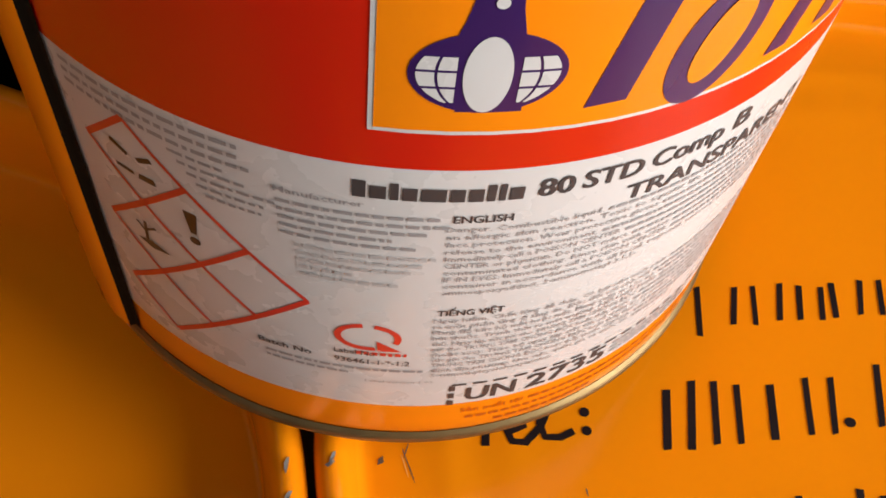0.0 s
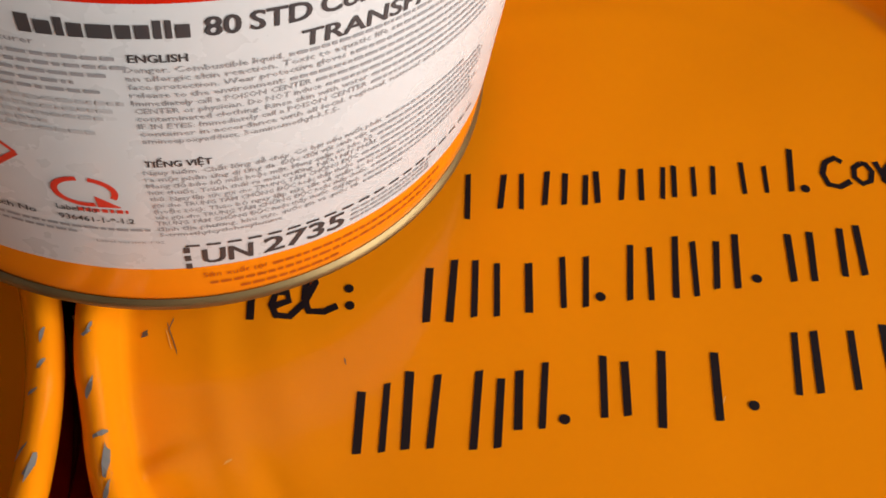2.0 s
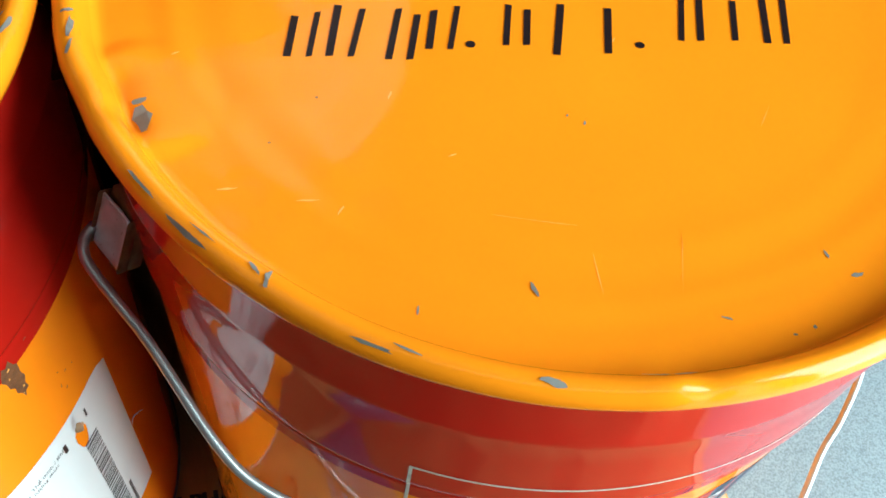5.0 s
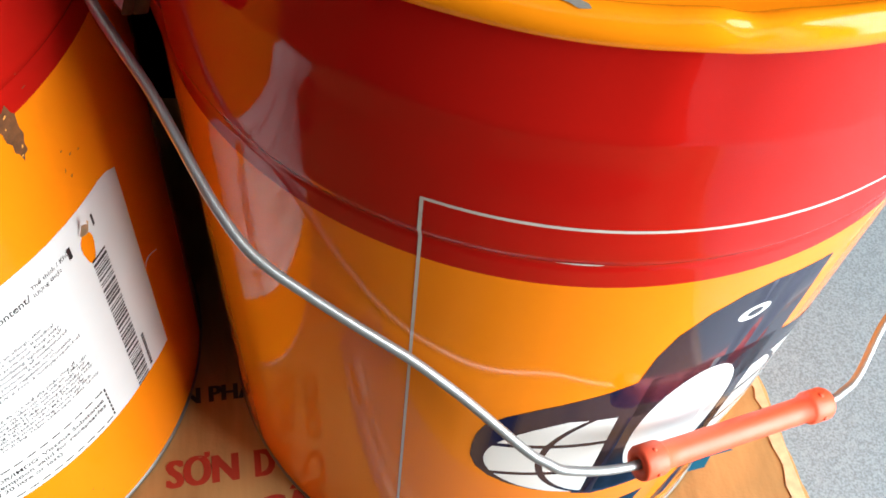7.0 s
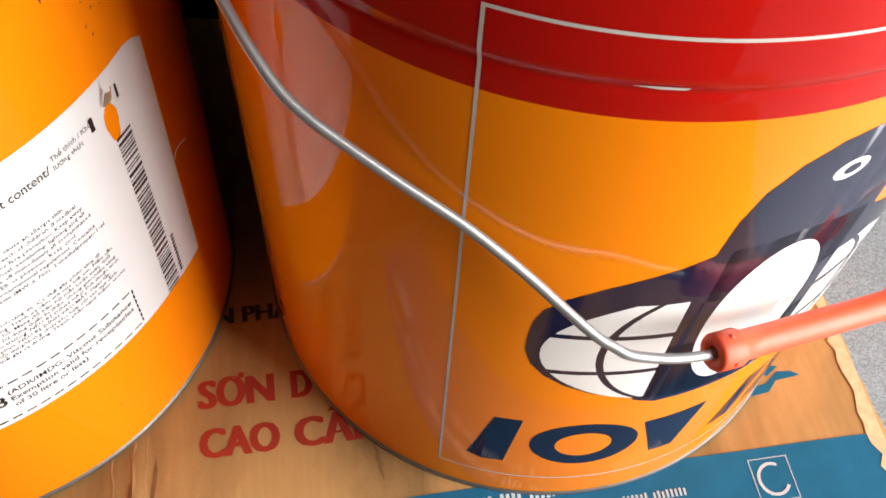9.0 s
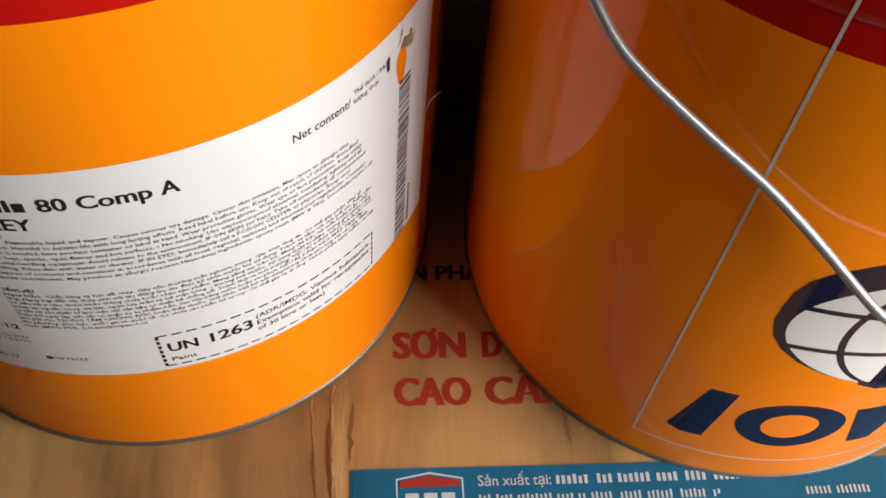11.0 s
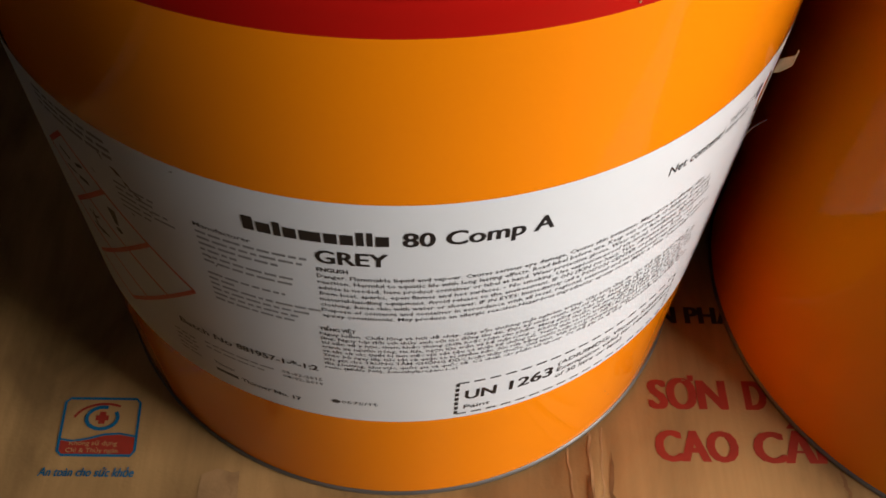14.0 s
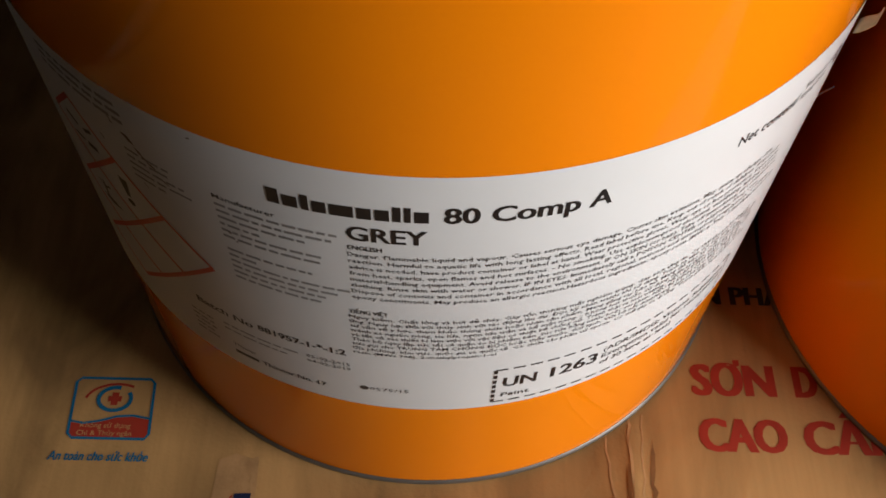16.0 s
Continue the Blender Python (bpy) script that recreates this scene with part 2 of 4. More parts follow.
class Art:
    """Flat shapes in millimetres, later laid on a surface."""

    def __init__(self):
        self.v, self.f, self.tag, self.held = [], [], [], False
        self.now = 0

    def add(self, vs, fs, extra=0.0):
        if not self.held:
            self.now += 1
        k = len(self.v)
        self.v += [(x, y, extra) for x, y in vs]
        self.f += [tuple(i + k for i in f) for f in fs]
        self.tag += [self.now] * len(fs)

    def hold(self, on):
        """While held, all that is added counts as one piece."""
        self.held = on
        self.now += 1

    def poly(self, pts):
        self.add(list(pts), [tuple(range(len(pts)))])

    def rect(self, x0, y0, x1, y1, slant=0.0):
        s = slant * (y1 - y0)
        self.poly([(x0, y0), (x1, y0), (x1 + s, y1), (x0 + s, y1)])

    def stroke(self, pts, w, closed=False):
        n = len(pts)
        left, right = [], []
        for i in range(n):
            a = pts[i - 1] if (i or closed) else pts[i]
            b = pts[(i + 1) % n] if (i < n - 1 or closed) else pts[i]
            d = Vector((b[0] - a[0], b[1] - a[1])).normalized()
            left.append((pts[i][0] - d.y * w / 2, pts[i][1] + d.x * w / 2))
            right.append((pts[i][0] + d.y * w / 2, pts[i][1] - d.x * w / 2))
        fs = [(i, n + i, n + (i + 1) % n, (i + 1) % n) for i in range(n if closed else n - 1)]
        self.add(left + right, fs)

    def line(self, a, b, w, step=8.0):
        k = max(int(math.dist(a, b) / step), 1)
        self.stroke([(a[0] + (b[0] - a[0]) * i / k, a[1] + (b[1] - a[1]) * i / k) for i in range(k + 1)], w)

    def dashes(self, a, b, w, dash, gap):
        length = math.dist(a, b)
        self.hold(True)
        d = ((b[0] - a[0]) / length, (b[1] - a[1]) / length)
        s = 0.0
        while s < length:
            e = min(s + dash, length)
            self.stroke([(a[0] + d[0] * s, a[1] + d[1] * s), (a[0] + d[0] * e, a[1] + d[1] * e)], w)
            s += dash + gap
        self.hold(False)

    def ellipse(self, cx, cy, rx, ry, turn=0.0, n=40):
        c, s = math.cos(radians(turn)), math.sin(radians(turn))
        self.poly([(cx + rx * math.cos(t) * c - ry * math.sin(t) * s, cy + rx * math.cos(t) * s + ry * math.sin(t) * c) for t in [2 * math.pi * i / n for i in range(n)]])

    def arc(self, cx, cy, rx, ry, a0, a1, w, n=24):
        self.stroke([(cx + rx * math.cos(radians(a0 + (a1 - a0) * i / n)), cy + ry * math.sin(radians(a0 + (a1 - a0) * i / n))) for i in range(n + 1)], w)

    def text(self, body, x, y, cap, width=None, bold=0.0, slant=0.0, res=3):
        vs, fs = text_geometry(body, min(bold, 0.012), res)
        if not vs:
            return
        x0, x1 = min(v[0] for v in vs), max(v[0] for v in vs)
        ky = cap / CAP
        kx = width / (x1 - x0) if width else ky
        self.hold(True)
        shifts = (-0.06, -0.03, 0.0, 0.03, 0.06) if bold >= 0.03 else (-0.02, 0.0, 0.02) if bold >= 0.01 else (0.0,)
        for k, dx in enumerate(shifts):
            self.add([(x + (v[0] - x0) * kx + dx * cap + slant * v[1] * ky, y + v[1] * ky) for v in vs], fs, 0.00001 * k)
        self.hold(False)

    def words(self, x0, y, x1, h, rng, fill=1.0, wmin=2.0, wmax=9.0, gap=1.1):
        """Unreadable small print: one bar for each word."""
        x, end = x0, x0 + (x1 - x0) * fill
        self.hold(True)
        while x < end - wmin * 0.5:
            w = min(rng.uniform(wmin, wmax), end - x)
            self.rect(x, y, x + w, y + h)
            x += w + gap
        self.hold(False)


def lay(name, art, surface, mat, parent, lift, step=6.0, label="", split=False, weld=False):
    """Wraps an Art on to surface(u, v, lift), cutting it finely enough to follow the curve; split: one part for each piece."""
    if split:
        for t in sorted(set(art.tag)):
            one = Art()
            fs = [f for f, g in zip(art.f, art.tag) if g == t]
            used = sorted({i for f in fs for i in f})
            at = {i: k for k, i in enumerate(used)}
            one.v, one.f, one.tag = [art.v[i] for i in used], [tuple(at[i] for i in f) for f in fs], [1] * len(fs)
            last = lay(name, one, surface, mat, parent, lift, step, label)
        return last
    bm = bmesh.new()
    extra = bm.verts.layers.float.new("extra")
    vs = [bm.verts.new((x, y, 0)) for x, y, _ in art.v]
    for v, (_, _, e) in zip(vs, art.v):
        v[extra] = e
    for f in art.f:
        try:
            bm.faces.new([vs[i] for i in f])
        except ValueError:
            pass
    if weld:
        bmesh.ops.remove_doubles(bm, verts=bm.verts[:], dist=0.01)
    bm.normal_update()
    flip = [f for f in bm.faces if f.normal.z < 0]
    bmesh.ops.reverse_faces(bm, faces=flip)
    if step:
        xs = [v.co.x for v in bm.verts]
        x = math.floor(min(xs) / step) * step + step
        while x < max(xs):
            bmesh.ops.bisect_plane(bm, geom=bm.verts[:] + bm.edges[:] + bm.faces[:], plane_co=(x, 0, 0), plane_no=(1, 0, 0))
            x += step
    bmesh.ops.triangulate(bm, faces=[f for f in bm.faces if len(f.verts) > 4])
    bm.verts.index_update()
    normals = []
    for v in bm.verts:
        u, w = v.co.x / 1000, v.co.y / 1000
        v.co = surface(u, w, lift + v[extra])
        normals.append((surface(u, w, lift + 0.001) - surface(u, w, lift)).normalized())
    upright = abs(normals[0].z) < 0.01
    ob = part(name, bm, mat, parent, label, smooth=upright)
    if upright:
        # prints lie close on the round tin: shade them with its own curve
        ob.data.normals_split_custom_set_from_vertices([tuple(n) for n in normals])
    return ob


# ---- the pails ----
H, R_BASE, R_SHOULDER, Z_STEP, Z_RED = 0.380, 0.1429, 0.1459, 0.2885, 0.2752
R_UPPER, R_RIM, Z_LID = 0.1476, 0.1530, 0.3680
PAIL_A, PAIL_C = (-0.1472, -0.0295, 0.0), (0.1600, 0.0, 0.0)


def pail_radius(z):
    if z < Z_STEP - 0.003:
        return R_BASE + (R_SHOULDER - R_BASE) * z / Z_STEP
    t = min((z - Z_STEP + 0.003) / 0.006, 1.0)
    low = R_BASE + (R_SHOULDER - R_BASE) * (Z_STEP - 0.003) / Z_STEP
    return low + (R_UPPER - low) * t * t * (3 - 2 * t)


def pail_surface(u, z, lift):
    a, r = u / 0.145, pail_radius(z) + lift
    return Vector((r * math.sin(a), -r * math.cos(a), z))


def dented(dents, kinks=()):
    def warp(p):
        q = p.copy()
        for cx, cy, rad, push, drop in dents:
            d2 = ((p.x - cx) ** 2 + (p.y - cy) ** 2) / rad ** 2
            if d2 < 9 and p.z > 0.33:
                g = math.exp(-d2) * min((p.z - 0.33) / 0.03, 1.0)
                out = Vector((p.x, p.y, 0)).normalized()
                q -= out * push * g
                q.z -= drop * g
        # sharp-edged facets, tilted up towards the rim
        for cx, cy, rad, rise in kinks:
            d = math.hypot(p.x - cx, p.y - cy) / rad
            if d < 1.15 and p.z > 0.36:
                m = (1 - min(max((d - 0.8) / 0.35, 0), 1) ** 2) * min(max((0.1455 - math.hypot(p.x, p.y)) / 0.006, 0), 1)
                out = Vector((cx, cy, 0)).normalized()
                q.z += rise * m * (((p.x - cx) * out.x + (p.y - cy) * out.y) / rad + 0.75)
        # slight unevenness of worn sheet metal
        q.z += 0.0005 * noise.noise(p * 28) if p.z > 0.34 and p.x * p.x + p.y * p.y > 0.0156 else 0
        # the rolled rim is a little out of round
        if p.z > 0.3625 and p.x * p.x + p.y * p.y > 0.0169:
            q.x *= 1.0028
            q.y *= 0.9955
        # the lid's sheet is faintly buckled
        if 0.36 < p.z < 0.372 and p.x * p.x + p.y * p.y < 0.0170:
            q.z += 0.00055 * noise.noise(p * 17) + 0.00022 * noise.noise(p * 45) * (1 - abs(p.x) / 0.14)
        return q
    return warp


def lid_bead(r):
    """Two faint pressed rings near the edge of the lid."""
    return 0.00045 * math.exp(-((r - 0.121) / 0.0045) ** 2) + 0.0003 * math.exp(-((r - 0.105) / 0.005) ** 2)


RIM_TOP = [(R_RIM, 0.3748), (R_RIM - 0.0007, 0.3772), (R_RIM - 0.0022, 0.3792), (R_RIM - 0.0044, H), (R_RIM - 0.0066, 0.3790), (R_RIM - 0.0084, 0.3760), (R_RIM - 0.0097, 0.3716), (R_RIM - 0.0107, 0.3688)]


def pail(name, place, label, dents, kinks=(), sunk=0.0):
    root = new(name)
    root.location = place
    tagged(root, label, "paint pail", "paint pails on the carton")
    prof = [(pail_radius(z), z) for z in (0.0024, 0.006, 0.02, 0.05, 0.1, 0.15, 0.2, 0.25, Z_RED)]
    prof += [(pail_radius(z), z) for z in (0.282, 0.2850)] + [(pail_radius(0.2862) - 0.0005, 0.2862)] + [(pail_radius(z), z) for z in (0.2872, 0.2884, 0.2896, 0.2908, 0.2920)]
    prof += [(R_UPPER, z) for z in (0.2955, 0.31, 0.325, 0.336)] + [(R_UPPER + 0.0004, 0.3385), (R_UPPER + 0.0004, 0.3415), (R_UPPER, 0.344), (R_UPPER, 0.360), (R_UPPER, 0.3725)]
    part("body", lathe(prof, warp=dented(dents), slot=lambda z: 1 if z > Z_RED else 0), [ORANGE, RED], root)
    seam = [(R_BASE - 0.006, 0.0), (R_BASE + 0.0004, 0.0), (R_BASE + 0.0012, 0.0008), (R_BASE + 0.0011, 0.0022), (R_BASE + 0.0002, 0.0030)]
    part("base_seam", lathe(seam), TIN, root, "bare tin rolled base seam")
    rim = [(R_UPPER - 0.001, 0.3714), (R_RIM - 0.0026, 0.3706), (R_RIM - 0.0007, 0.3722)] + RIM_TOP
    zl = Z_LID - sunk
    rim += [(0.1418, zl + 0.004), (0.1412, zl + 0.001)] if sunk else []
    rim += [(0.1404, zl), (0.1385, zl), (0.1365, zl), (0.1345, zl)]
    rim += [(r, zl + lid_bead(r)) for r in (0.1328, 0.131, 0.1293, 0.1275, 0.126, 0.1245, 0.123, 0.1215, 0.1205, 0.119, 0.1175, 0.116, 0.1145, 0.113, 0.1115)]
    rim += [(r, zl + lid_bead(r)) for r in (0.110 - 0.0025 * i for i in range(8))] + [(0.090 - 0.005 * i, zl) for i in range(18)] + [(0.0, zl)]
    lid = part("lid", lathe(rim, 420, dented(dents, kinks)), LIDORANGE, root)
    return root, lid


KINKS_C = [(-0.1215, -0.0560, 0.0195, 0.0018)]
DENTS_C = [(-0.134, -0.062, 0.009, 0.0010, 0.0014), (-0.1265, -0.0670, 0.0050, 0.0, 0.0022), (-0.131, -0.052, 0.006, 0.0008, 0.0014), (0.004, -0.1445, 0.007, -0.0008, -0.0012), (0.013, -0.1445, 0.005, 0.0006, 0.0016), (-0.150, -0.03, 0.010, 0.0006, 0.0008), (-0.05, 0.14, 0.012, 0.002, 0.002), (0.118, 0.092, 0.014, 0.003, 0.003)]
pail_c, lid_c = pail("paint_pail", PAIL_C, "orange and red tin pail with dented scribbled lid and wire handle", DENTS_C, KINKS_C)
pail_a, lid_a = pail("paint_pail", PAIL_A, "orange and red tin pail with sunken lid and white torn label", [(0.05, 0.12, 0.02, 0.002, 0.002)], sunk=0.019)

# pail with the emblem: thin frame line, emblem and slanted lettering blocks
art = Art()
art.line((-49.5, 22.5), (-49.5, 284), 1.1)
art.line((-49.5, 284), (-49.5, 305), 1.1, 0.8)
art.line((-50, 305), (170, 305), 1.2)
art.line((-50, 22.5), (170, 22.5), 1.0)
art.line((170, 22.5), (170, 284), 1.1)
art.line((170, 284), (170, 303), 1.1, 0.8)
lay("frame_line", art, pail_surface, LINE, pail_c, 0.00012, split=True)

def globe_cells(art, cx, cz, rx, rz, inner, levels, cols, gap):
    """White cells between the curved lines of a globe, mirrored on both sides of its middle."""
    for za, zb in zip(levels, levels[1:]):
        for fa, fb in zip(cols, cols[1:]):
            zs = [za + gap + (zb - za - 2 * gap) * i / 8 for i in range(9)]
            reach = [max(rx * math.sqrt(max(1 - ((z - cz) / rz) ** 2, 0)) - gap * 1.6 - inner, 0) for z in zs]
            near = [(inner + fa * r + (gap if fa else 0), z) for r, z in zip(reach, zs)]
            far = [(inner + fb * r - (gap if fb < 1 else 0), z) for r, z in zip(reach, zs)]
            keep = [k for k in range(9) if far[k][0] - near[k][0] > gap * 0.4]
            if len(keep) > 2:
                for sx in (1, -1):
                    art.poly([(cx + sx * near[k][0], near[k][1]) for k in keep] + [(cx + sx * far[k][0], far[k][1]) for k in reversed(keep)])


emblem = Art()
half = [(60, 103), (36, 105), (22, 109), (8, 114.5), (-4, 121), (-13, 128.5), (-19, 137), (-22, 147), (-22.2, 157), (-21.5, 167), (-19, 176), (-12, 185), (-1, 193), (11, 199.5), (22, 205), (31, 210.5), (60, 214)]
emblem.poly(half + [(120 - x, y) for x, y in half[-2:0:-1]])
emblem.poly([(31, 180), (31, 211), (33, 228), (37, 241), (45, 252), (55, 259), (66, 262), (78, 261), (91, 259.5), (93, 236), (94, 208), (92, 180)])
emblem.poly([(26, 106), (36, 101), (84, 101), (94, 106), (92, 150), (28, 150)])
emb = lay("emblem", emblem, pail_surface, NAVY, pail_c, 0.00012, label="dark navy globe emblem with white panels")
pale = Art()
pale.ellipse(61.5, 159, 21, 47.5, n=48)
globe_cells(pale, 60, 148, 79, 45, 30, (107, 132.5, 160, 184), (0.0, 0.52, 1.0), 1.5)
pale.ellipse(64.5, 243, 6.2, 4.6, 12)
lay("pale_panel", pale, pail_surface, WHITE, emb, 0.00022, split=True)
eye = Art()
eye.ellipse(64.8, 243, 3.0, 2.3, 12)
lay("dark_spot", eye, pail_surface, NAVY, emb, 0.00032)
word = Art()
word.poly([(-37, 40.5), (-30, 37.4), (-20, 38.8), (-15.6, 85), (-27.6, 84)])
word.ellipse(14, 62, 24.5, 22, -12)
word.poly([(38, 79), (49, 40), (61, 39), (68, 80)])
word.rect(82, 38, 96, 79, 0.25)
word.rect(104, 38, 116, 79, 0.25)
word.rect(126, 38, 138, 79, 0.25)
lay("lettering_block", word, pail_surface, NAVY, pail_c, 0.00012, label="navy slanted lettering block", split=True)
hole = Art()
hole.ellipse(13.4, 62.4, 12.6, 12.4, -12)
lay("lettering_gap", hole, pail_surface, ORANGE, pail_c, 0.00022)
nick = Art()
nick.poly([(-12, 288.2), (-6, 288.8), (2, 288.6), (1, 287.4), (-5, 287.2)])
lay("paint_chip", nick, pail_surface, LINE, pail_c, 0.0003)

# ears and wire handle with a plastic grip
EAR, EAR_Z = radians(-66.4), 0.3125
AX = Vector((math.sin(EAR), -math.cos(EAR), 0))
for sgn in (1, -1):
    base = AX * sgn
    side = Vector((-base.y, base.x, 0))
    m = Matrix((( side.x, base.x, 0, base.x * (R_UPPER + 0.001)), (side.y, base.y, 0, base.y * (R_UPPER + 0.001)), (0, 0, 1, EAR_Z), (0, 0, 0, 1)))
    # bent outwards at the foot and slightly askew
    m = m @ Matrix.Translation((0, 0.0022, -0.002)) @ Matrix.Rotation(radians(-14), 4, "Z") @ Matrix.Rotation(radians(22), 4, "X") @ Matrix.Diagonal((0.82, 1, 0.92, 1))
    bm = box(-0.0100, -0.0040, -0.0130, 0.0100, 0.0010, 0.0130, 0.0005)
    bmesh.ops.transform(bm, matrix=m, verts=bm.verts[:])
    ear = part("ear", bm, RUST, pail_c, "rust-edged steel handle ear")
    # folded flanges on both sides and a lip below
    for x0, x1, z0, z1, out in ((-0.0100, -0.0090, -0.0130, 0.0120, 0.0058), (0.0090, 0.0100, -0.0130, 0.0120, 0.0050), (-0.0088, 0.0088, -0.0130, -0.0118, 0.0044)):
        bm = box(x0, 0.0012, z0, x1, out, z1, 0.0004)
        bmesh.ops.transform(bm, matrix=m, verts=bm.verts[:])
        part("flange", bm, RUST, ear, "rusty folded flange")
    # dished zinc plate between the flanges
    bm = bmesh.new()
    rows = []
    for j in range(13):
        z = -0.0116 + 0.023 * j / 12
        rows.append([bm.verts.new((0.0086 * (2 * i / 10 - 1), 0.0046 - 0.0030 * (1 - (2 * i / 10 - 1) ** 2) * (1 - (2 * j / 12 - 1) ** 4), z)) for i in range(11)])
    for j in range(12):
        for i in range(10):
            bm.faces.new((rows[j][i], rows[j][i + 1], rows[j + 1][i + 1], rows[j + 1][i]))
    bmesh.ops.transform(bm, matrix=m, verts=bm.verts[:])
    dish = part("dish", bm, ZINC, ear, "dull grey dished plate")
    dish.modifiers.new("thickness", "SOLIDIFY").thickness = 0.0008

WIRE = [(-141, -56, 307), (-147, -56.5, 307), (-150.5, -60, 306), (-151, -64.5, 304.5), (-149.3, -68.7, 301.4), (-142.4, -76.2, 294.4), (-131.5, -87.6, 283.6), (-116.2, -107.3, 266.5), (-109.4, -115, 259.5),
        (-102.6, -121.2, 253.2), (-94.2, -125.8, 247.3), (-82.3, -130.2, 240), (-66.6, -135.5, 230.7), (-50.2, -140.6, 221.2), (-38.8, -145, 213.9), (-27.1, -149.8, 205.6), (-7, -159.6, 191.4), (1.2, -162.1, 186.5), (10.6, -163, 181.9), (34.5, -157.5, 174.2),
        (80, -139, 165), (123.4, -119.7, 156.2), (133, -114, 155), (141.7, -106.1, 155.6), (155.3, -84.8, 160.7), (168.5, -69.2, 163.5), (182, -46, 172), (187, -15, 200), (179, 25, 255), (163, 56, 296), (157, 61, 304), (147, 58, 307), (141, 56, 307)]
wire = part("handle", tube([(x / 1000, y / 1000, z / 1000) for x, y, z in WIRE], 0.0018, 12, 5), STEEL, pail_c, "galvanised steel wire handle")
g0, g1 = Vector((0.0375, -0.1563, 0.1736)), Vector((0.1235, -0.1197, 0.1562))
gd = (g1 - g0).normalized()
glen = (g1 - g0).length
gx = gd.orthogonal().normalized()
gm = Matrix.Translation(g0) @ Matrix((gx, gd.cross(gx), gd)).transposed().to_4x4()
gp = [(0.0024, 0.004), (0.0030, 0.0), (0.0062, 0.0), (0.0068, 0.0012), (0.0068, 0.0095), (0.0062, 0.0108), (0.0054, 0.0114), (0.0053, 0.02), (0.0053, glen / 2), (0.0053, glen - 0.02)]
gp += [(0.0054, glen - 0.0114), (0.0062, glen - 0.0108), (0.0068, glen - 0.0095), (0.0068, glen - 0.0012), (0.0062, glen), (0.0030, glen), (0.0024, glen - 0.004)]
bm = lathe(gp, 28)
bmesh.ops.transform(bm, matrix=gm, verts=bm.verts[:])
grip = part("grip", bm, GRIP, wire, "orange-red plastic tube grip")

for along in (0.0055, glen - 0.0055):
    for k in range(4):
        a = k * math.pi / 2 + 0.6
        bm = bmesh.new()
        bmesh.ops.create_cone(bm, cap_ends=True, segments=10, radius1=0.0011, radius2=0.0009, depth=0.0006)
        out = Vector((math.cos(a), math.sin(a), 0))
        tilt = out.to_track_quat("Z", "Y").to_matrix().to_4x4()
        bmesh.ops.transform(bm, matrix=gm @ Matrix.Translation(out * 0.0069 + Vector((0, 0, along))) @ tilt, verts=bm.verts[:])
        part("stud", bm, GRIP, wire)

# handwriting on the lid in black marker: the number and address rows are plain slanted bars
lid_warp = dented(DENTS_C, KINKS_C)


def lid_surface(u, v, lift):
    q = lid_warp(Vector((u, v, Z_LID)))
    return Vector((u, v, q.z + lid_bead(math.hypot(u, v)) + lift + 0.0001))


ink = Art()
rng = random.Random(4)
R1 = [(-51, 27, 17), (-38, 30, 13), (-28, 31, 12), (-19, 31, 12), (-12, 31.5, 12), (-1.5, 32.4, 12), (8, 33, 12), (15, 33.4, 12), (24, 34, 11), (34, 34, 13), (41, 34.4, 11), (49, 34.6, 16)]
R2 = [(-62, -4.8, 19), (-49, -3.8, 19), (-37, -2.9, 17), (-24, -1.9, 18.5), (-5, -0.3, 19), (8.4, 0.4, 20), (21, 2.5, 18), (44.5, 4.1, 18), (60.5, 5.5, 17), (76, 6, 16)]
R3 = [(-82, -39.6, 18.5), (-70, -39.2, 21), (-53, -40, 21.5), (-41, -35.5, 18.5), (-18, -33.4, 17.5), (-6.4, -36.8, 23), (9.5, -35.7, 21.5), (36.4, -29.6, 20.5), (50.5, -29.1, 19.5), (64, -29.6, 22.5)]
# broad characters are two bars, narrow ones a single bar
for row, w, broad in ((R1, 1.6, (1, 3, 5, 7)), (R2, 1.9, (0, 1, 3, 4, 5, 6, 7, 8)), (R3, 2.1, (0, 1, 2, 3, 4, 7, 9))):
    for k, (x, y, h) in enumerate(row):
        for side in ((-3.2, 3.0) if k in broad else (0.0,)):
            tall = h * rng.uniform(0.86, 1.0)
            lean = 0.16 * tall + rng.uniform(-0.8, 0.8)
            ww = w * rng.uniform(0.85, 1.15)
            ink.poly([(x + side - ww / 2, y), (x + side + ww / 2, y + rng.uniform(-0.4, 0.4)), (x + side + ww / 2 + lean, y + tall), (x + side - ww / 2 + lean, y + tall + rng.uniform(-0.4, 0.4))])
for x, y in ((-16.4, 1.3), (30.3, 5.6), (-31.8, -33.3), (19.8, -32), (53.5, 35.6)):
    ink.ellipse(x, y, 1.5, 1.4, n=12)
ink.stroke([(68, 45), (66, 46.6), (62.5, 45), (60.6, 41), (61.5, 37), (65, 36), (69, 38)], 1.9)
ink.stroke([(74, 44.5), (71.5, 43), (70.6, 39.5), (72.6, 37), (75.6, 38), (77, 41.5), (75.5, 44.3), (74, 44.5)], 1.8)
ink.stroke([(79, 45), (80, 41), (79.6, 37.5), (81.6, 42), (84.5, 45.4), (86, 43.5), (85.6, 38), (88, 43), (91, 45.8), (92.6, 43.5), (92.6, 39), (95, 38), (98, 38.6)], 1.9)
ink.stroke([(-111, 10), (-110.8, 4), (-111.2, -2.6)], 2.0)
ink.stroke([(-117, 10.5), (-104, 12.5)], 2.0)
